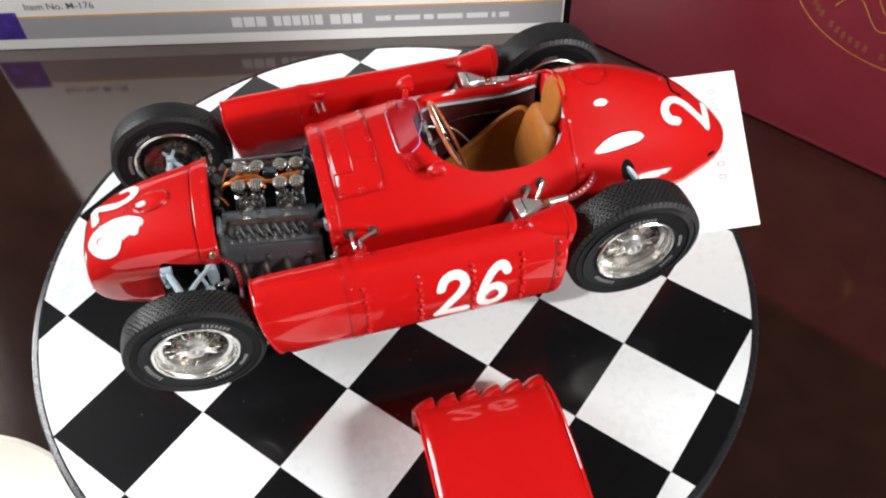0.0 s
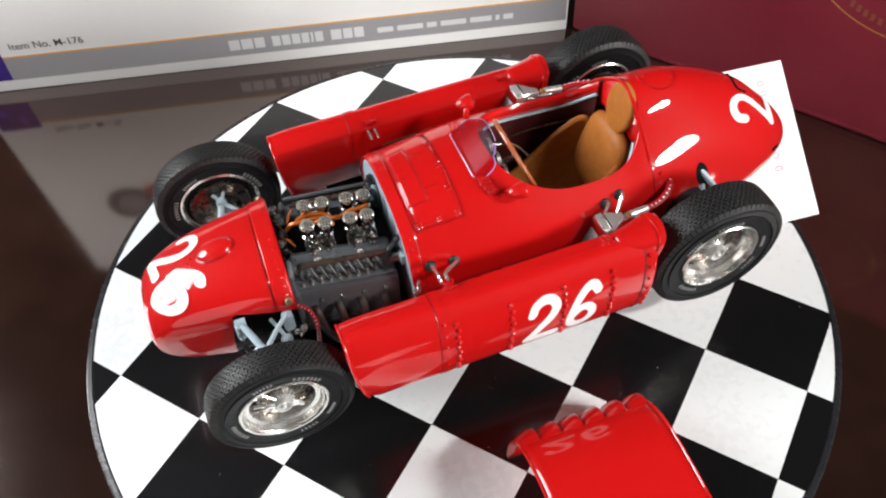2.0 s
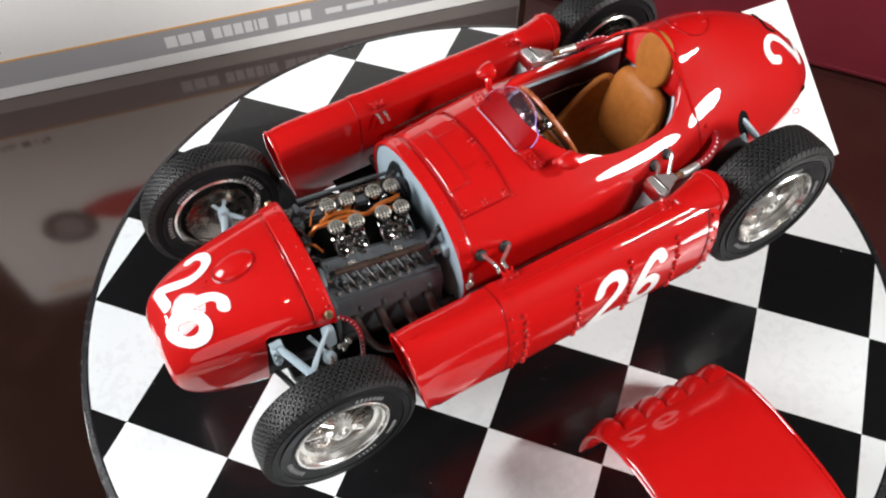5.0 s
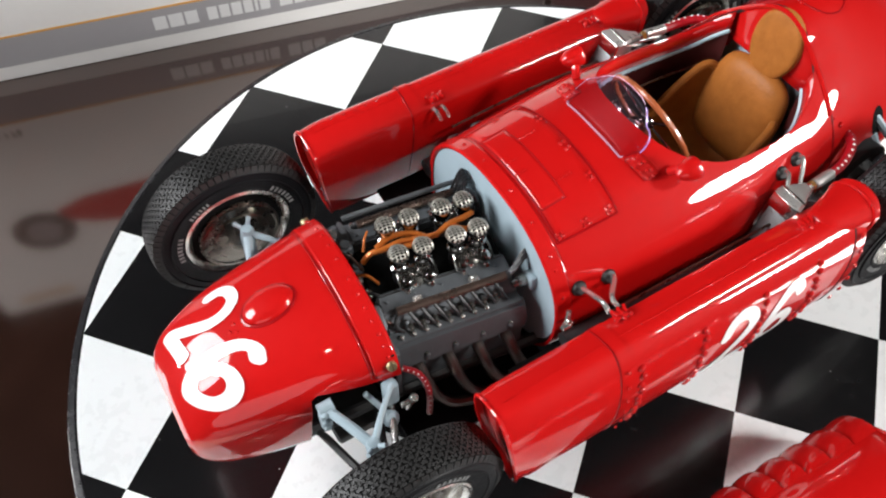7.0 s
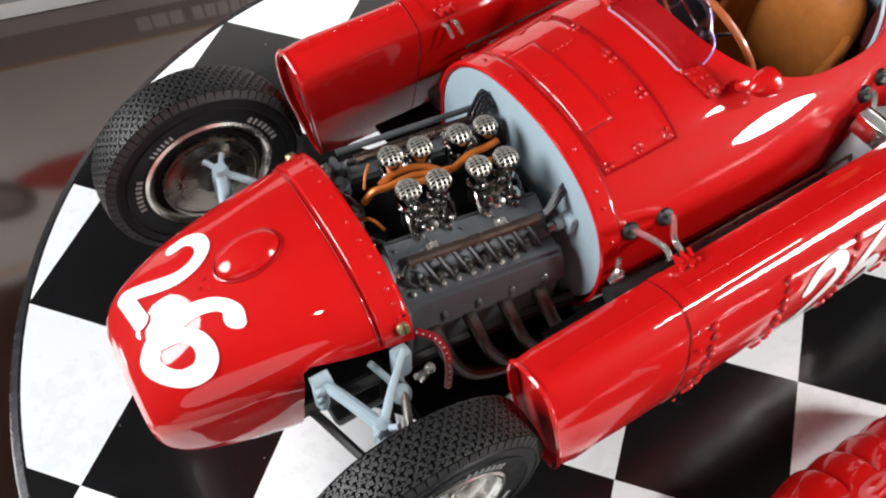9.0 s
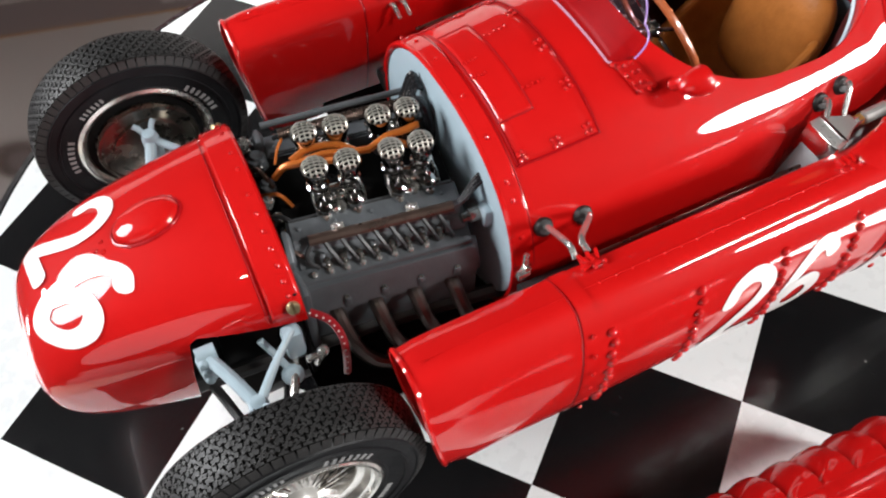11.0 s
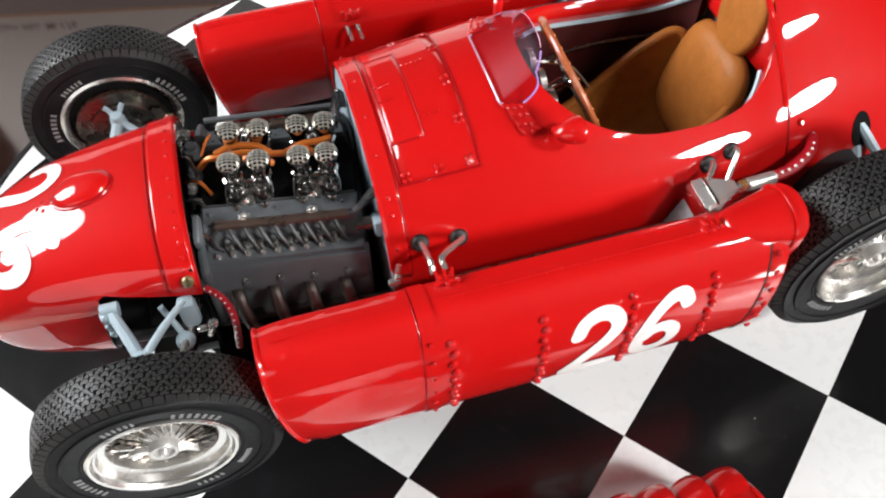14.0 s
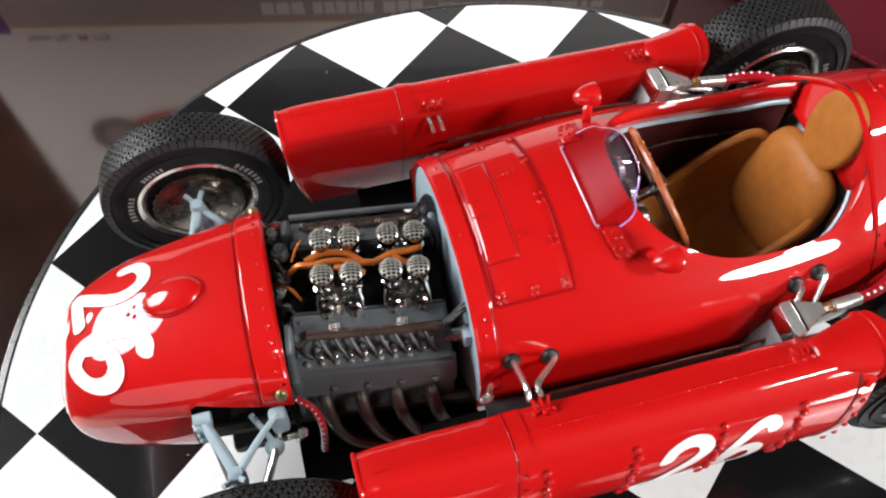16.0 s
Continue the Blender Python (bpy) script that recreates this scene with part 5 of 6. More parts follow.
# ---- suspension ----
for s in (-1, 1):
    out = Vector((-62.5, s * 27.4, 39.2))
    drop = 5.0 if s > 0 else 0.0
    wb = cp("front_wishbone", tube([(-66.6, s * 17.4, 40.0 - drop), (-64.8, s * 21.4, 39.8 - drop * 0.7), out], lambda u: 0.9 + 0.12 * u, 10), BLUEGREY, None, "pale blue-grey front wishbone")
    cp("rear_arm", tube([(-54.4, s * 19.8, 42.0 - drop), (-58.5, s * 23.4, 40.8 - drop * 0.5), out], lambda u: 0.5 + 0.25 * u, 10), BLUEGREY, wb)
    bm = lathe([(0.01, 1.6), (1.1, 1.4), (1.4, 0.6), (1.4, -1.6)], 16, "z")
    bmesh.ops.translate(bm, vec=out, verts=bm.verts)
    cp("ball_joint", bm, BLUEGREY, wb)
    for dx, dz in ((-2.0, 2.0), (1.6, 2.2)):
        cp("fork", tube([out, out + Vector((dx * 0.6, s * 1.4, dz * 0.7)), out + Vector((dx, s * 2.0, dz))], 0.5, 8), BLUEGREY, wb)
    cp("pivot", tube([(-68, s * 17.0, 40.0 - drop), (-65.2, s * 17.0, 40.0 - drop)], 1.35, 12, curve=False), BLUEGREY, wb)
    cp("upright", tube([out, (-62.5, s * 29.5, 34), (-62.5, s * 29.8, 26)], 1.5, 10), BLUEGREY)
    cp("lower_wishbone", tube([(-68, s * 13, 24), (-62.5, s * 29, 25), (-55, s * 13, 24)], 0.8, 8), DARK)
    bm = box(-67.2, s * 17.6, 37.6, 2.2, 1.6, 6.4, 0.6)
    for dz in (2.6, 0.2, -2.2):
        dome(-67.4, s * 18.4, 37.6 + dz, 0.8, (-0.3, s, 0.2), bm, 10)
    cp("pivot_plate", bm, BLUEGREY, wb)
    cp("damper", box(-54.6, s * 19.0, 37.4, 3.0, 2.6, 6.6, 0.8), BLUEGREY, None, "pale blue-grey damper body")
    cp("damper_link", tube([(-59.0, s * 17.4, 38.6), (-57.4, s * 19.8, 35.8), (-56.4, s * 21.4, 33.6)], 0.55, 8), BLUEGREY)
    bm = bmesh.new()
    dome(-56.4, s * 22.0, 33.6, 1.7, (0, s * 0.5, 1), bm, 12)
    cp("link_joint", bm, BLUEGREY)
    bm = box(-51.6, s * 21.4, 34.4, 1.0, 1.0, 4.2, 0.3, m=Matrix.Rotation(radians(25), 4, "Y"))
    box(-52.4, s * 21.6, 35.4, 3.0, 1.0, 0.9, 0.3, bm=bm)
    dome(-51.2, s * 21.8, 36.4, 0.9, (0, s * 0.4, 1), bm, 10)
    cp("brake_lever", bm, STEEL, None, "bright steel lever")
    cp("steering_arm", tube([(-53.0, s * 13, 33), (-56, s * 22, 34), (-59, s * 29, 34)], 0.7, 8), STEEL)
    hose_way = [(-51.0, s * 17.4, 40.6), (-48.8, s * 19.2, 39.4), (-47.8, s * 20.8, 36.5), (-47.9, s * 22.0, 32.5), (-48.4, s * 22.6, 28.5)]
    bh = cp("brake_hose", tube(hose_way, 0.62, 10), RED_HOSE, None, "red braided brake hose")
    bm = bmesh.new()
    for p, a, b in frames_along(smooth_path(hose_way, 3)):
        dome(p.x - 0.1, p.y + s * 0.42, p.z + 0.38, 0.2, (0, s * 0.6, 0.6), bm, 6)
    cp("beads", bm, DECAL, bh)
    cp("rear_arm_upper", tube([(72, s * 14, 42), (68, s * 22, 40), (64, s * 30, 37)], 1.2, 8), BLUEGREY)
    cp("rear_radius_rod", tube([(50, s * 18, 28), (62, s * 29, 30)], 1.0, 8), BLUEGREY)
    cp("drive_shaft", tube([(63.3, s * 10, 34), (63.3, s * 30, 34)], 1.6, 12, curve=False), STEEL)
    bm = lathe([(0.01, -3), (7, -3), (8, -2), (8, 2), (7, 3), (0.01, 3)], 28, "y")
    bmesh.ops.translate(bm, vec=(63.3, s * 22.5, 34), verts=bm.verts)
    cp("inboard_brake", bm, DARK)
    cp("leaf_stay", tube([(66.0, s * 17.6, 48.4), (69.6, s * 20.6, 43.6), (73.2, s * 23.6, 38.4)], 0.95, 8), BLUEGREY)
    ring_pts = [[Vector((68.4 + (2.3 * math.cos(a) * r - 0.6 * math.sin(a) * r), 0, 44.6 + 4.0 * math.sin(a) * r - 0.8 * math.cos(a) * r)) for a in [2 * math.pi * j / 28 for j in range(28)]] for r in (1.0, 0.5, 0.02)]
    for row in ring_pts:
        for v in row:
            half, top, mid, low, e, hump = lerp_table(sorted(BODY), v.x)
            v.y = s * (half * (1 - max(0.0, (v.z - mid) / (top - mid)) ** e) ** (1 / e) + 0.12)
    cp("arm_opening", grid_bm(ring_pts, close_v=True), VOID, body, "dark opening for the rear suspension arm")

# ---- wheels ----


def wheel_parts(R, w, rim_r, n=64, rows=7):
    """Meshes of one wheel round the y axis; -y is its outer side."""
    h = w / 2
    side = [(rim_r - 0.2, 0.62), (rim_r + 0.5, 0.84), (rim_r + 1.1, 0.90), (rim_r + 1.2, 0.95), (rim_r + 1.45, 0.95), (rim_r + 1.55, 0.92), (R * 0.78, 0.985), (R * 0.785, 1.05), (R * 0.80, 1.05), (R * 0.805, 0.985), (R * 0.875, 0.965), (R * 0.88, 1.01), (R * 0.895, 1.01), (R * 0.90, 0.95), (R - 1.35, 0.87), (R - 1.05, 0.72)]
    tyre = lathe([(r, h * y) for r, y in side] + [(R - 1.0, 0)] + [(r, -h * y) for r, y in side[::-1]], 96, "y", closed=True)
    # tread: rows of cells, each with a cross-shaped cut
    tread = bmesh.new()
    verts, faces = [], []

    def node(a, y, lift):
        rad = R - 0.15 - 0.95 * max(0.0, abs(y) / h - 0.25) ** 2 + lift
        verts.append((rad * math.cos(a), y, rad * math.sin(a)))
        return len(verts) - 1

    us, vs = [0, 0.14, 0.39, 0.61, 0.86, 1.0], [0, 0.2, 0.4, 0.62, 0.8, 1.0]
    low = {(2, 0), (2, 1), (2, 2), (1, 2), (3, 2), (2, 3), (0, 4), (4, 4), (0, 3)}
    for r in range(rows):
        for k in range(n):
            a = lambda u: 2 * math.pi * (k + u + 0.5 * (r % 2)) / n
            flip = (k + r // 2) % 2 if r % 2 else 0
            y = lambda v: -h * 0.8 + h * 1.6 * (r + (1 - v if flip else v)) / rows
            for iu in range(5):
                for iv in range(5):
                    lv = -0.6 if (iu, iv) in low else 0.0
                    q = [node(a(us[iu]), y(vs[iv]), lv), node(a(us[iu + 1]), y(vs[iv]), lv), node(a(us[iu + 1]), y(vs[iv + 1]), lv), node(a(us[iu]), y(vs[iv + 1]), lv)]
                    faces.append(q)
                    if lv < 0:
                        for du, dv, c0, c1 in ((-1, 0, (0, 0), (0, 1)), (1, 0, (1, 0), (1, 1)), (0, -1, (0, 0), (1, 0)), (0, 1, (0, 1), (1, 1))):
                            if (iu + du, iv + dv) not in low:
                                p, q2 = (us[iu + c0[0]], vs[iv + c0[1]]), (us[iu + c1[0]], vs[iv + c1[1]])
                                faces.append([node(a(p[0]), y(p[1]), 0), node(a(q2[0]), y(q2[1]), 0), node(a(q2[0]), y(q2[1]), -0.6), node(a(p[0]), y(p[1]), -0.6)])
    n = 72
    # shoulder lugs
    for sg in (-1, 1):
        for k in range(n):
            a0 = 2 * math.pi * k / n
            base = len(verts)
            for lift in (0.0, 0.3):
                for u, (rr, yy) in ((0.05, (R - 0.65, 0.79)), (0.88, (R - 0.65, 0.79)), (0.88, (R - 2.2, 0.92)), (0.05, (R - 2.2, 0.92))):
                    a = a0 + u * 2 * math.pi / n
                    verts.append(((rr + lift * 0.5) * math.cos(a), sg * (h * yy + lift * 0.6), (rr + lift * 0.5) * math.sin(a)))
            faces.append([base + 4, base + 5, base + 6, base + 7])
            for i in range(4):
                j = (i + 1) % 4
                faces.append([base + i, base + j, base + 4 + j, base + 4 + i])
    me = bpy.data.meshes.new("tread")
    me.from_pydata(verts, [], faces)
    tread.from_mesh(me)
    bpy.data.meshes.remove(me)
    rim = lathe([(rim_r + 0.7, -h * 0.80), (rim_r + 0.75, -h * 0.93), (rim_r + 0.4, -h * 0.985), (rim_r - 0.05, -h * 0.96), (rim_r - 0.3, -h * 0.86), (rim_r - 0.45, -h * 0.8), (rim_r - 0.8, -h * 0.77), (rim_r - 1.2, -h * 0.5), (rim_r - 2.3, -h * 0.42), (rim_r - 2.5, -h * 0.2), (rim_r - 2.6, h * 0.45), (rim_r - 0.9, h * 0.55), (rim_r - 0.3, h * 0.86), (rim_r + 0.5, h * 0.98), (rim_r + 1.1, h * 0.9), (rim_r + 0.6, h * 0.6), (rim_r - 1.2, h * 0.3), (rim_r - 1.2, -h * 0.3)], 72, "y", closed=True)
    hub = lathe([(0.01, -h * 0.86), (0.45, -h * 0.87), (0.75, -h * 0.8), (0.9, -h * 0.66), (1.5, -h * 0.64), (1.7, -h * 0.78), (2.2, -h * 0.79), (2.45, -h * 0.68), (2.5, -h * 0.46), (3.3, -h * 0.34), (3.5, 0), (3.0, h * 0.2), (3.2, h * 0.4), (0.01, h * 0.4)], 36, "y")
    spin = bmesh.new()
    for sg in (1, -1):
        ear = [[(sg * x, -h * yy + dy, dz * w) for dy, dz in ((-0.35, -0.6), (-0.35, 0.6), (0.35, 1), (0.35, -1))] for x, w, yy in ((2.0, 1.0, 0.66), (3.4, 0.8, 0.62), (4.8, 0.62, 0.7), (5.3, 0.3, 0.74))]
        grid_bm(ear, close_v=True, cap=True, bm=spin)
    holes = bmesh.new()
    for k in range(12):
        a = 2 * math.pi * k / 12 + 0.1
        for rad, size in ((rim_r - 4.2, 0.55), (rim_r - 5.6, 0.35)):
            c = (rad * math.cos(a + 0.15 * size), rad * math.sin(a + 0.15 * size))
            ring_v = [holes.verts.new((c[0] + size * math.cos(2 * math.pi * j / 10), -h * 0.05 - 0.06, c[1] + size * math.sin(2 * math.pi * j / 10))) for j in range(10)]
            holes.faces.new(ring_v)
    drum = lathe([(0.01, -h * 0.05), (rim_r - 4.5, -h * 0.05), (rim_r - 3.2, h * 0.05), (rim_r - 2.7, h * 0.3), (rim_r - 2.6, h * 0.7), (rim_r - 1.9, h * 0.84), (rim_r - 1.8, h * 1.1), (rim_r - 2.0, h * 1.2), (rim_r - 2.6, h * 1.22), (rim_r - 2.8, h * 1.16), (rim_r - 4.4, h * 1.2), (rim_r - 4.6, h * 1.3), (rim_r - 5.0, h * 1.32), (0.01, h * 1.36)], 48, "y")
    # black ring for the shade between rim and brake drum
    shade = lathe([(rim_r - 0.7, h * 0.7), (rim_r - 0.7, h * 0.76), (rim_r - 2.4, h * 0.8), (rim_r - 2.4, h * 0.7)], 48, "y", closed=True)
    return {"tyre": (tyre, SIDEWALL), "tread": (tread, RUBBER), "rim": (rim, ALLOY), "hub": (hub, NICKEL), "knock_off_nut": (spin, ALLOY), "brake_drum": (drum, DRUM), "drum_gap": (shade, VOID), "drum_holes": (holes, VOID)}


def letter_bars(R, w, rim_r):
    """Worn pale raised marks on the sidewall, as plain bars."""
    h = w / 2
    bm = bmesh.new()
    for start, n, size in ((200, 7, 5.2), (300, 5, 4.8), (340, 6, 3.6), (60, 7, 5.0), (115, 6, 4.0)):
        for k in range(n):
            a = radians(start + k * size)
            rr = rim_r + 2.3
            m = Matrix.Rotation(-a, 4, "Y")
            box(rr, 0, 0, 0.22 * size if size > 4.9 else 0.9, 0.12, 0.11 * size if size > 4.9 else 0.4, 0, bm=bm, m=None)
            vs = bm.verts[-8:]
            bmesh.ops.translate(bm, vec=(0, h * 0.985, 0), verts=vs)
            bmesh.ops.transform(bm, matrix=m, verts=vs)
            box(rr, 0, 0, 0.22 * size if size > 4.9 else 0.9, 0.12, 0.11 * size if size > 4.9 else 0.4, 0, bm=bm, m=None)
            vs = bm.verts[-8:]
            bmesh.ops.translate(bm, vec=(0, -h * 0.985, 0), verts=vs)
            bmesh.ops.transform(bm, matrix=m, verts=vs)
    return bm


def wheel_kit(R, w, rim_r, n, rows):
    kit = {k: to_mesh(k, b, m, 40) for k, (b, m) in wheel_parts(R, w, rim_r, n, rows).items()}
    bars = letter_bars(R, w, rim_r)
    bars.verts.ensure_lookup_table()
    kit["lettering"] = to_mesh("lettering", bars, SIDE_PRINT, 0)
    h = w / 2
    sp = tube([(2.6, -h * 0.42, 0), (rim_r - 1.6, h * 0.02, 1.6)], 0.15, 5, curve=False)
    kit["spoke"] = to_mesh("spoke", sp, CHROME, 60)
    sp = tube([(2.9, h * 0.1, 0), (rim_r - 1.6, -h * 0.12, -2.2)], 0.12, 5, curve=False)
    kit["inner_spoke"] = to_mesh("inner_spoke", sp, DARK_CHROME, 60)
    return kit


def place_wheel(kit, x, y, z, turn, spin, label):
    wh = new("wheel")
    wh.parent = car
    wh.empty_display_size = 0.005
    wh.matrix_local = pose(x * MM, y * MM, (z - ZC) * MM, 0, 0, turn) @ Matrix.Rotation(radians(spin), 4, "Y")
    tagged(wh, label)
    I = Matrix.Identity(4)
    for k, me in kit.items():
        if k in ("spoke", "inner_spoke"):
            for j in range(20):
                share("spoke", me, wh, Matrix.Rotation(2 * math.pi * (j + (0.5 if k[0] == "i" else 0)) / 20, 4, "Y"))
        else:
            ob = share(k, me, wh, I)
            if k in ("tread", "lettering", "drum_holes"):
                tagged(ob, kind="stuff")
    return wh


FRONT = wheel_kit(19.1, 8.5, 10.9, 76, 8)
REAR = wheel_kit(20.3, 11.4, 11.2, 78, 10)
place_wheel(FRONT, -62.2, -37.2, 32.4, 0, 20, "front wire wheel with black treaded tyre")
place_wheel(FRONT, -63.0, 37.9, 32.2, 180, 65, "front wire wheel with black treaded tyre")
place_wheel(REAR, 63.2, -36.6, 34.4, 0, -15, "wide rear wire wheel with black treaded tyre")
place_wheel(REAR, 63.3, 37.0, 34.2, 180, 40, "wide rear wire wheel with black treaded tyre")

# ---- things round the car ----
# loose engine cover, upside as a small arch on the turntable
cover = thing("engine_cover", 8.6, -88.0, 0, "loose red engine cover with louvres lying on the turntable", "engine cover", rz=-2)
CV = (28.0, 26.4, 2.9)


def cover_at(a, lift=0.0):
    """Cross-section of the cover by angle; 0 is its far foot."""
    f = lambda t: Vector((0, CV[0] * math.copysign(abs(math.cos(t)) ** (2 / CV[2]), math.cos(t)), 0.4 + CV[1] * abs(math.sin(t)) ** (2 / CV[2])))
    d = f(a + 0.01) - f(a - 0.01)
    return f(a) + Vector((0, d.z, -d.y)).normalized() * lift


rows = [[cover_at(radians(a)) + Vector((x, 0, 0)) for a in [1 + 178 * k / 60 for k in range(61)]] for x in np.linspace(-18.6, 18.6, 12)]
sh = part("shell", grid_bm(rows), RED, cover)
md = sh.modifiers.new("skin", "SOLIDIFY")
md.thickness, md.offset = 0.6 * MM, -1
for x in (-18.4, 18.4):
    part("edge_bead", tube([cover_at(radians(a), -0.1) + Vector((x, 0, 0)) for a in range(2, 179, 4)], 0.4, 6, curve=False), RED, cover)
for k in range(6):
    x = -15.6 + 6.15 * k
    rr = []
    for j in range(15):
        u = j / 14
        a = radians(10 + 38 * u)
        hgt = 2.1 * max(0.0, math.sin(math.pi * u)) ** 0.45
        prof = [(-3.0, 0.0), (-2.2, 0.28), (-0.8, 0.62), (0.8, 0.9), (2.2, 1.0), (2.7, 0.96), (2.75, 0.88), (2.1, 0.84), (0.5, 0.6)]
        rr.append([cover_at(a, hgt * h) + Vector((x + dx, 0, 0)) for dx, h in prof])
    part("louvre", grid_bm(rr), RED, cover, smooth=50)

# card that leans from the turntable on the case
cardt = thing("card", 125.0, -17.0, 0.2, "white printed card leaning beside the turntable", "card")
A = Vector((0, 0, 0.3))
U = Vector((126.0 - 125.0, 23.4 + 17.0, 35.2))
V = Vector((-26.5, 2.2, 0.6))
V2 = V.normalized() * 34
th = U.cross(V2).normalized() * 0.35
bm = bmesh.new()
grid_bm([[A, A + U, A + U + V2, A + V2], [p + th for p in (A, A + U, A + U + V2, A + V2)]], close_v=True, cap=True, bm=bm)
sheet = part("sheet", bm, CARD, cardt, smooth=0)
un, vn = U.normalized(), V2.normalized()
for word, mt, along, side, size in (("0 0 5", GREY_PRINT, 44.0, 9.5, 4.2), ("8  0  0", PINK_PRINT, 22.6, 10.5, 4.2), ("No.", GREY_PRINT, 33.0, 20.0, 3.4)):
    tb = text_bm(word, size, 0.0, 0, 0)
    for v in tb.verts:
        v.co = A + un * (along - v.co.x) + vn * (side - v.co.y) - th * 0.35 if th.z < 0 else A + th + un * (along - v.co.x) + vn * (side - v.co.y) + th * 0.3
    part("printed_figures", tb, mt, cardt, smooth=0)

# white display box
AX, AY = 126.5, 169.8
ang = math.degrees(math.atan2(65.0, -273.5))
BOXW, BOXH, BOXD = 302.0, 159.0, 130.0
dbox = thing("display_box", AX, AY, TABLE_Z, "white cardboard model box with a grey title band", "box", rz=ang + 180)
# in the box's own frame x runs along its front from -302 to 0, y is the depth
part("carton", box(-BOXW / 2, BOXD / 2 + 0.3, BOXH / 2, BOXW, BOXD, BOXH, 0.8), CARD, dbox)


def printed(name, s0, s1, z0, z1, mat, parent, lift=0.15, label=""):
    """A flat printed field on the box front; s runs from the corner next to the case."""
    bm = box(-(s0 + s1) / 2, 0.3 - lift / 2, (z0 + z1) / 2, abs(s1 - s0), lift, z1 - z0)
    return part(name, bm, mat, parent, label, smooth=0)


band = printed("title_band", 1.0, BOXW - 1.0, 6.6, 19.6, GREY_PRINT, dbox, 0.1, "grey printed title band")
printed("orange_line", 1.0, BOXW - 1.0, 19.7, 20.5, ORANGE_PRINT, dbox, 0.12)


def bars(s_start, widths, z0, z1, mat, gap, name="print_bar"):
    s = s_start
    for wd in widths:
        if wd > 0:
            printed(name, s, s - wd, z0, z1, mat, band, 0.2)
        s -= abs(wd) + gap


bars(171.5, [5.2, 5.6, 5.0, -2.0, 4.0, 4.0, 4.0, 3.6, 1.2, 4.0, -2.2, 5.2, 4.6, 4.8], 10.0, 16.0, PALE_PRINT, 0.9)
bars(97.5, [8, 13, 5, 13, 11, 2, 5], 11.2, 14.2, PALE_PRINT, 2.0)
bm = text_bm("Item No. M-176", 5.4, 0.006, 0, 0)
bmesh.ops.rotate(bm, matrix=Matrix.Rotation(radians(90), 3, "X"), verts=bm.verts)
bmesh.ops.translate(bm, vec=(-256, 0.1, 26.0), verts=bm.verts)
part("item_number", bm, DARK_PRINT, dbox, "small dark lettering Item No. M-176", smooth=0)
printed("hologram", 279, 300, 7.0, 23.0, VIOLET, dbox, 0.25, "violet hologram sticker")
# picture on the upper front: a plain red car shape with dark wheels
bm = bmesh.new()
outline = [(110, 78), (120, 92), (150, 104), (185, 106), (215, 100), (232, 95), (244, 88), (246, 80), (230, 74), (180, 72), (130, 72)]
f = bm.faces.new([bm.verts.new((-a, 0.12, b)) for a, b in outline])
part("picture_car", bm, RED_PRINT, dbox, "printed red car shape", smooth=0)
for sc, zc, r in ((256, 93, 15), (140, 88, 15)):
    for rad, mt, yy in ((r, DARK_PRINT, 0.05), (r * 0.55, GREY_PRINT, 0.0)):
        bm = bmesh.new()
        bm.faces.new([bm.verts.new((-sc + rad * math.cos(2 * math.pi * k / 32), yy, zc + rad * math.sin(2 * math.pi * k / 32))) for k in range(32)])
        part("picture_wheel", bm, mt, dbox, smooth=0)
printed("orange_bar", 262, 290, 146, 150, ORANGE_PRINT, dbox, 0.12)

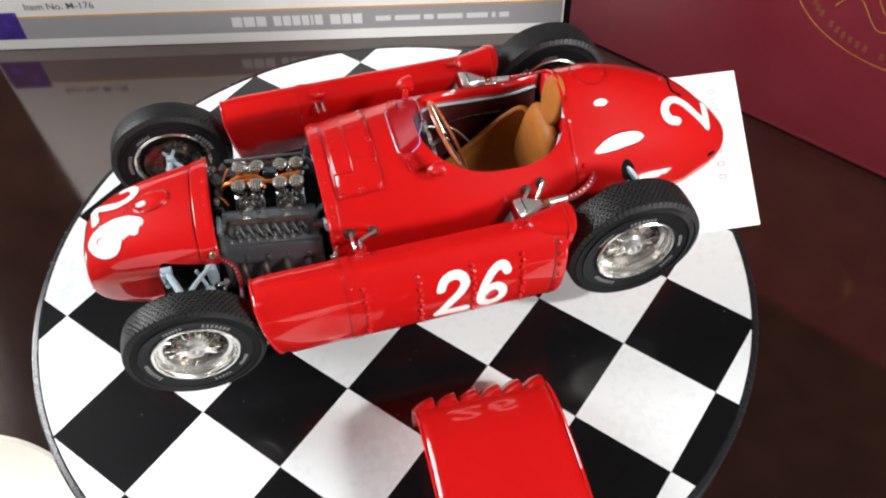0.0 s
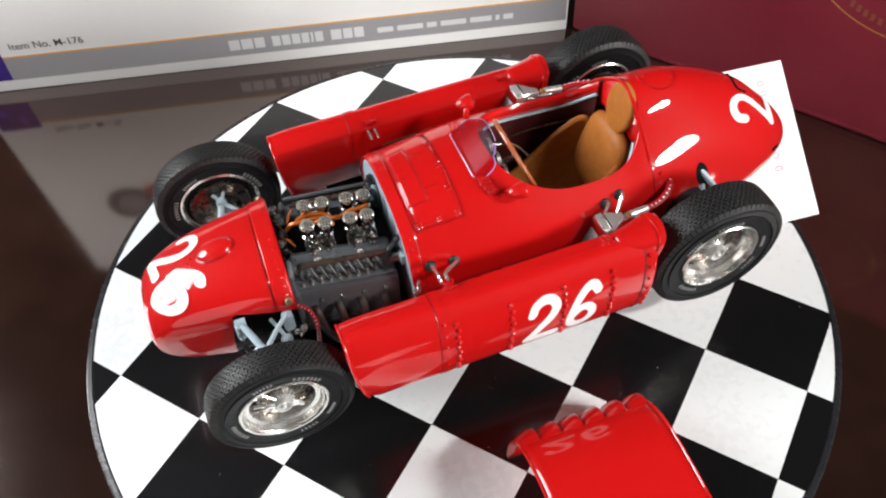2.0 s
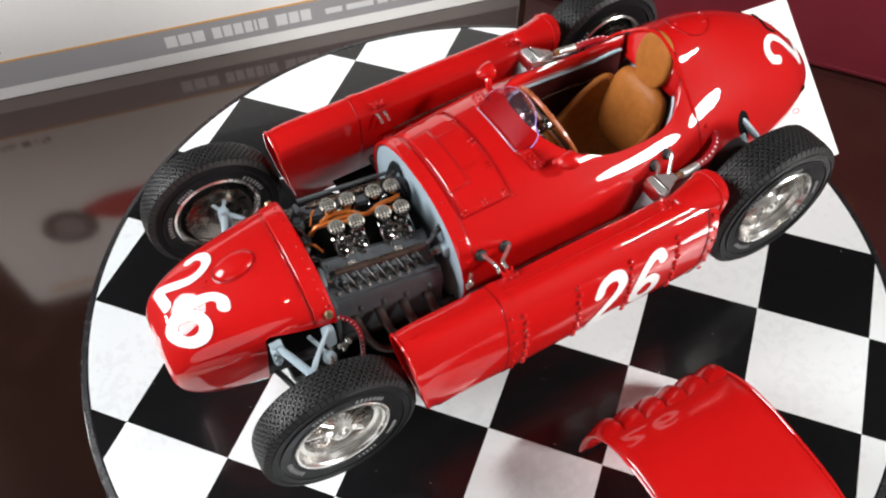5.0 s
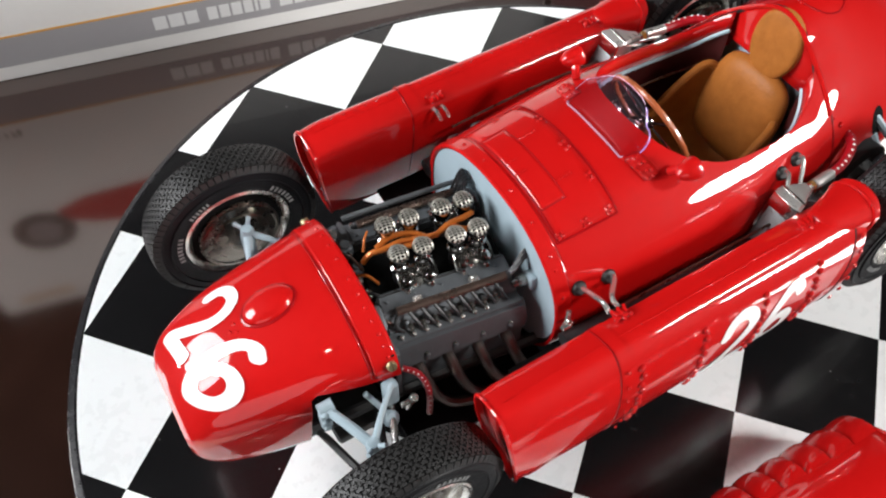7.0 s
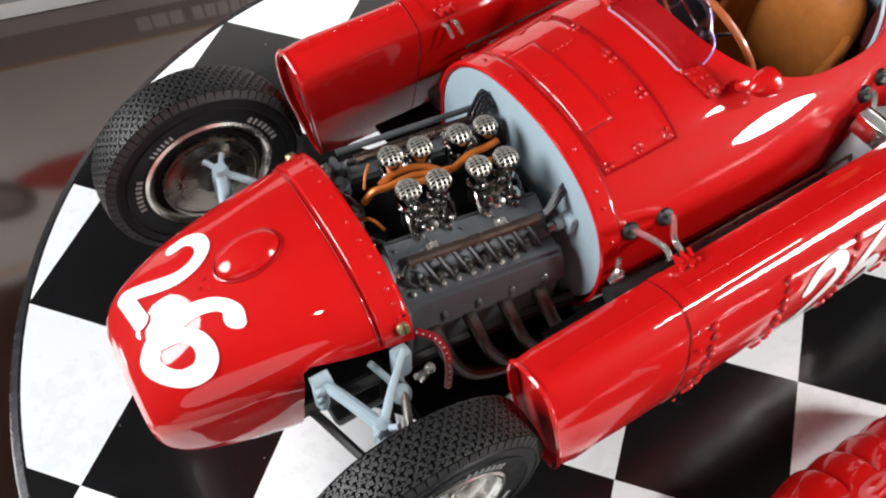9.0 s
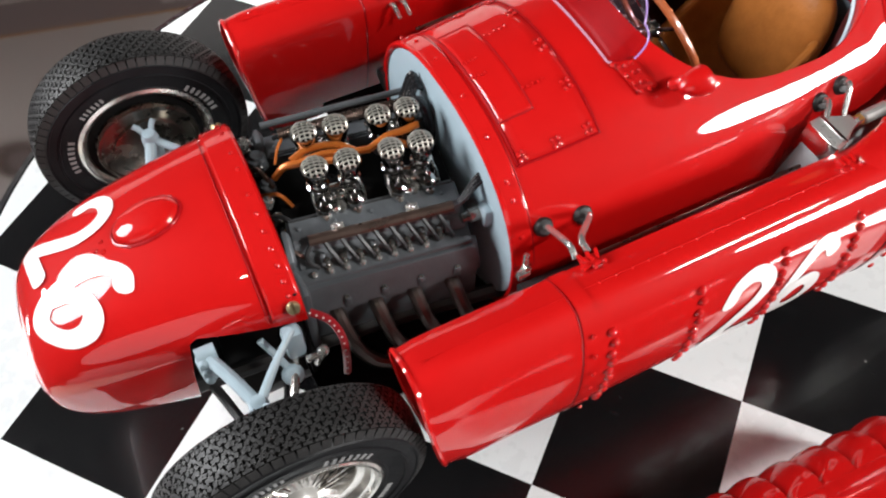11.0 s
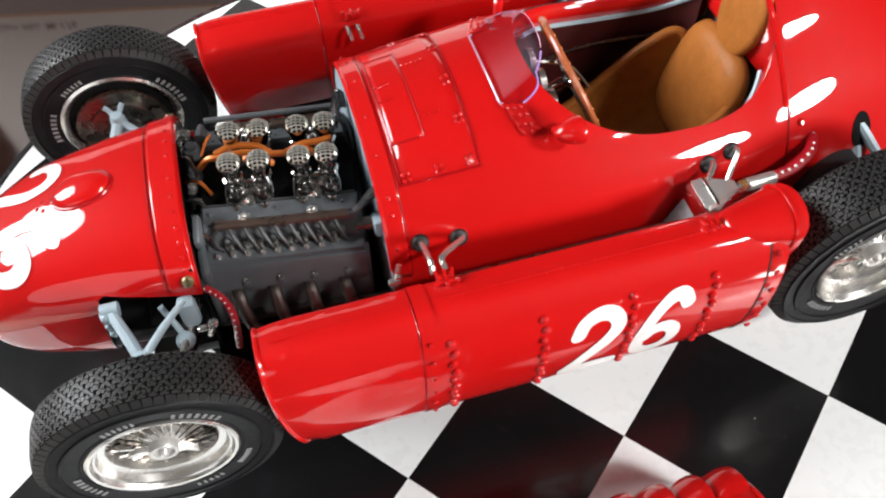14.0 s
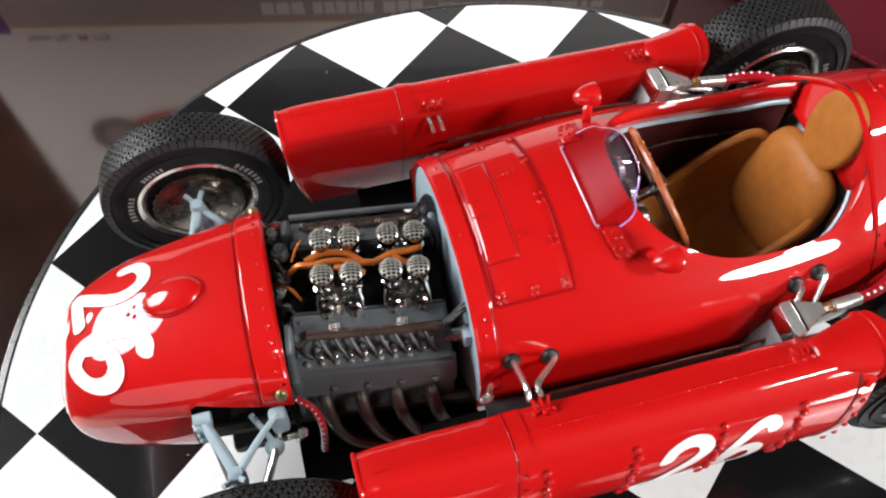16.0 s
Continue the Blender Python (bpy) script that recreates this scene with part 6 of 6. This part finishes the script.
# burgundy case
A2, B2 = Vector((128.3, 169.9, 0)), Vector((226.0, 31.5, 0))
ang2 = math.degrees(math.atan2(B2.y - A2.y, B2.x - A2.x))
case = thing("presentation_case", A2.x, A2.y, TABLE_Z, "burgundy leatherette presentation case with gold emblem", "case", rz=ang2)
CW, CH, CD = 240.0, 118.0, 90.0
part("body", box(CW / 2 + 0.5, CD / 2 + 0.4, CH / 2, CW, CD, CH, 2.5), BURGUNDY, case)
bm = bmesh.new()
for k in range(58):
    box(4 + k * 4.05, 0.3, 3.0, 2.6, 0.4, 0.45, 0, bm=bm)
tagged(part("stitching", bm, THREAD, case, "line of burgundy stitching"), kind="stuff")
ec = (150.0, 82.0)


def oval(a, b, r, name):
    pts = [(ec[0] + a * math.cos(2 * math.pi * k / 72), 0.35, ec[1] + b * math.sin(2 * math.pi * k / 72)) for k in range(73)]
    return part(name, tube(pts, r, 6, curve=False), GOLD, case, "gold foil oval line")


oval(46, 30, 0.3, "emblem_oval")
bm = bmesh.new()
for k in range(26):
    a = radians(200 + k * 5.2)
    p = Vector((ec[0] + 39.5 * math.cos(a), 0.3, ec[1] + 25 * math.sin(a)))
    if k % 7 == 5:
        continue
    box(p.x, 0.34, p.z, 1.7, 0.2, 3.0, 0.05, bm=bm)
part("emblem_bars", bm, EMBOSS, case, "dull gold embossed marks round the emblem", smooth=0)
cp_pts = [(ec[0] - 24 + 2.4 * k, 0.3, ec[1] - 3 + 7 * math.sin(k * 0.55) * math.exp(-0.03 * k)) for k in range(20)]
part("emblem_flourish", tube(cp_pts, 0.3, 6), GOLD, case)
part("emblem_flourish", tube([(a - 2, b, c - 8 + 0.2 * k) for k, (a, b, c) in enumerate(cp_pts)], 0.28, 6), GOLD, case)

# cream dish on the table
dish = thing("cream_dish", -167.0, -55.0, TABLE_Z, "round cream-coloured glazed dish on the table", "dish")
part("bowl", lathe([(0.01, 0), (30, 0), (34, 1.5), (50, 9), (56, 13), (57, 14.5), (55.5, 15), (48, 10.5), (32, 4.0), (0.01, 3.4)], 72, "z"), CREAM, dish)

# dust on the turntable
rnd = random.Random(3)
bm = bmesh.new()
for k in range(46):
    a, r = rnd.uniform(0, 2 * math.pi), TT_R * math.sqrt(rnd.uniform(0.02, 0.96))
    dome(r * math.cos(a), r * math.sin(a), H + 0.01, rnd.uniform(0.05, 0.16), bm=bm, n=6, h=0.6)
tagged(part("dust", bm, PALE_PRINT, tt, "pale specks of dust", smooth=0), kind="stuff")
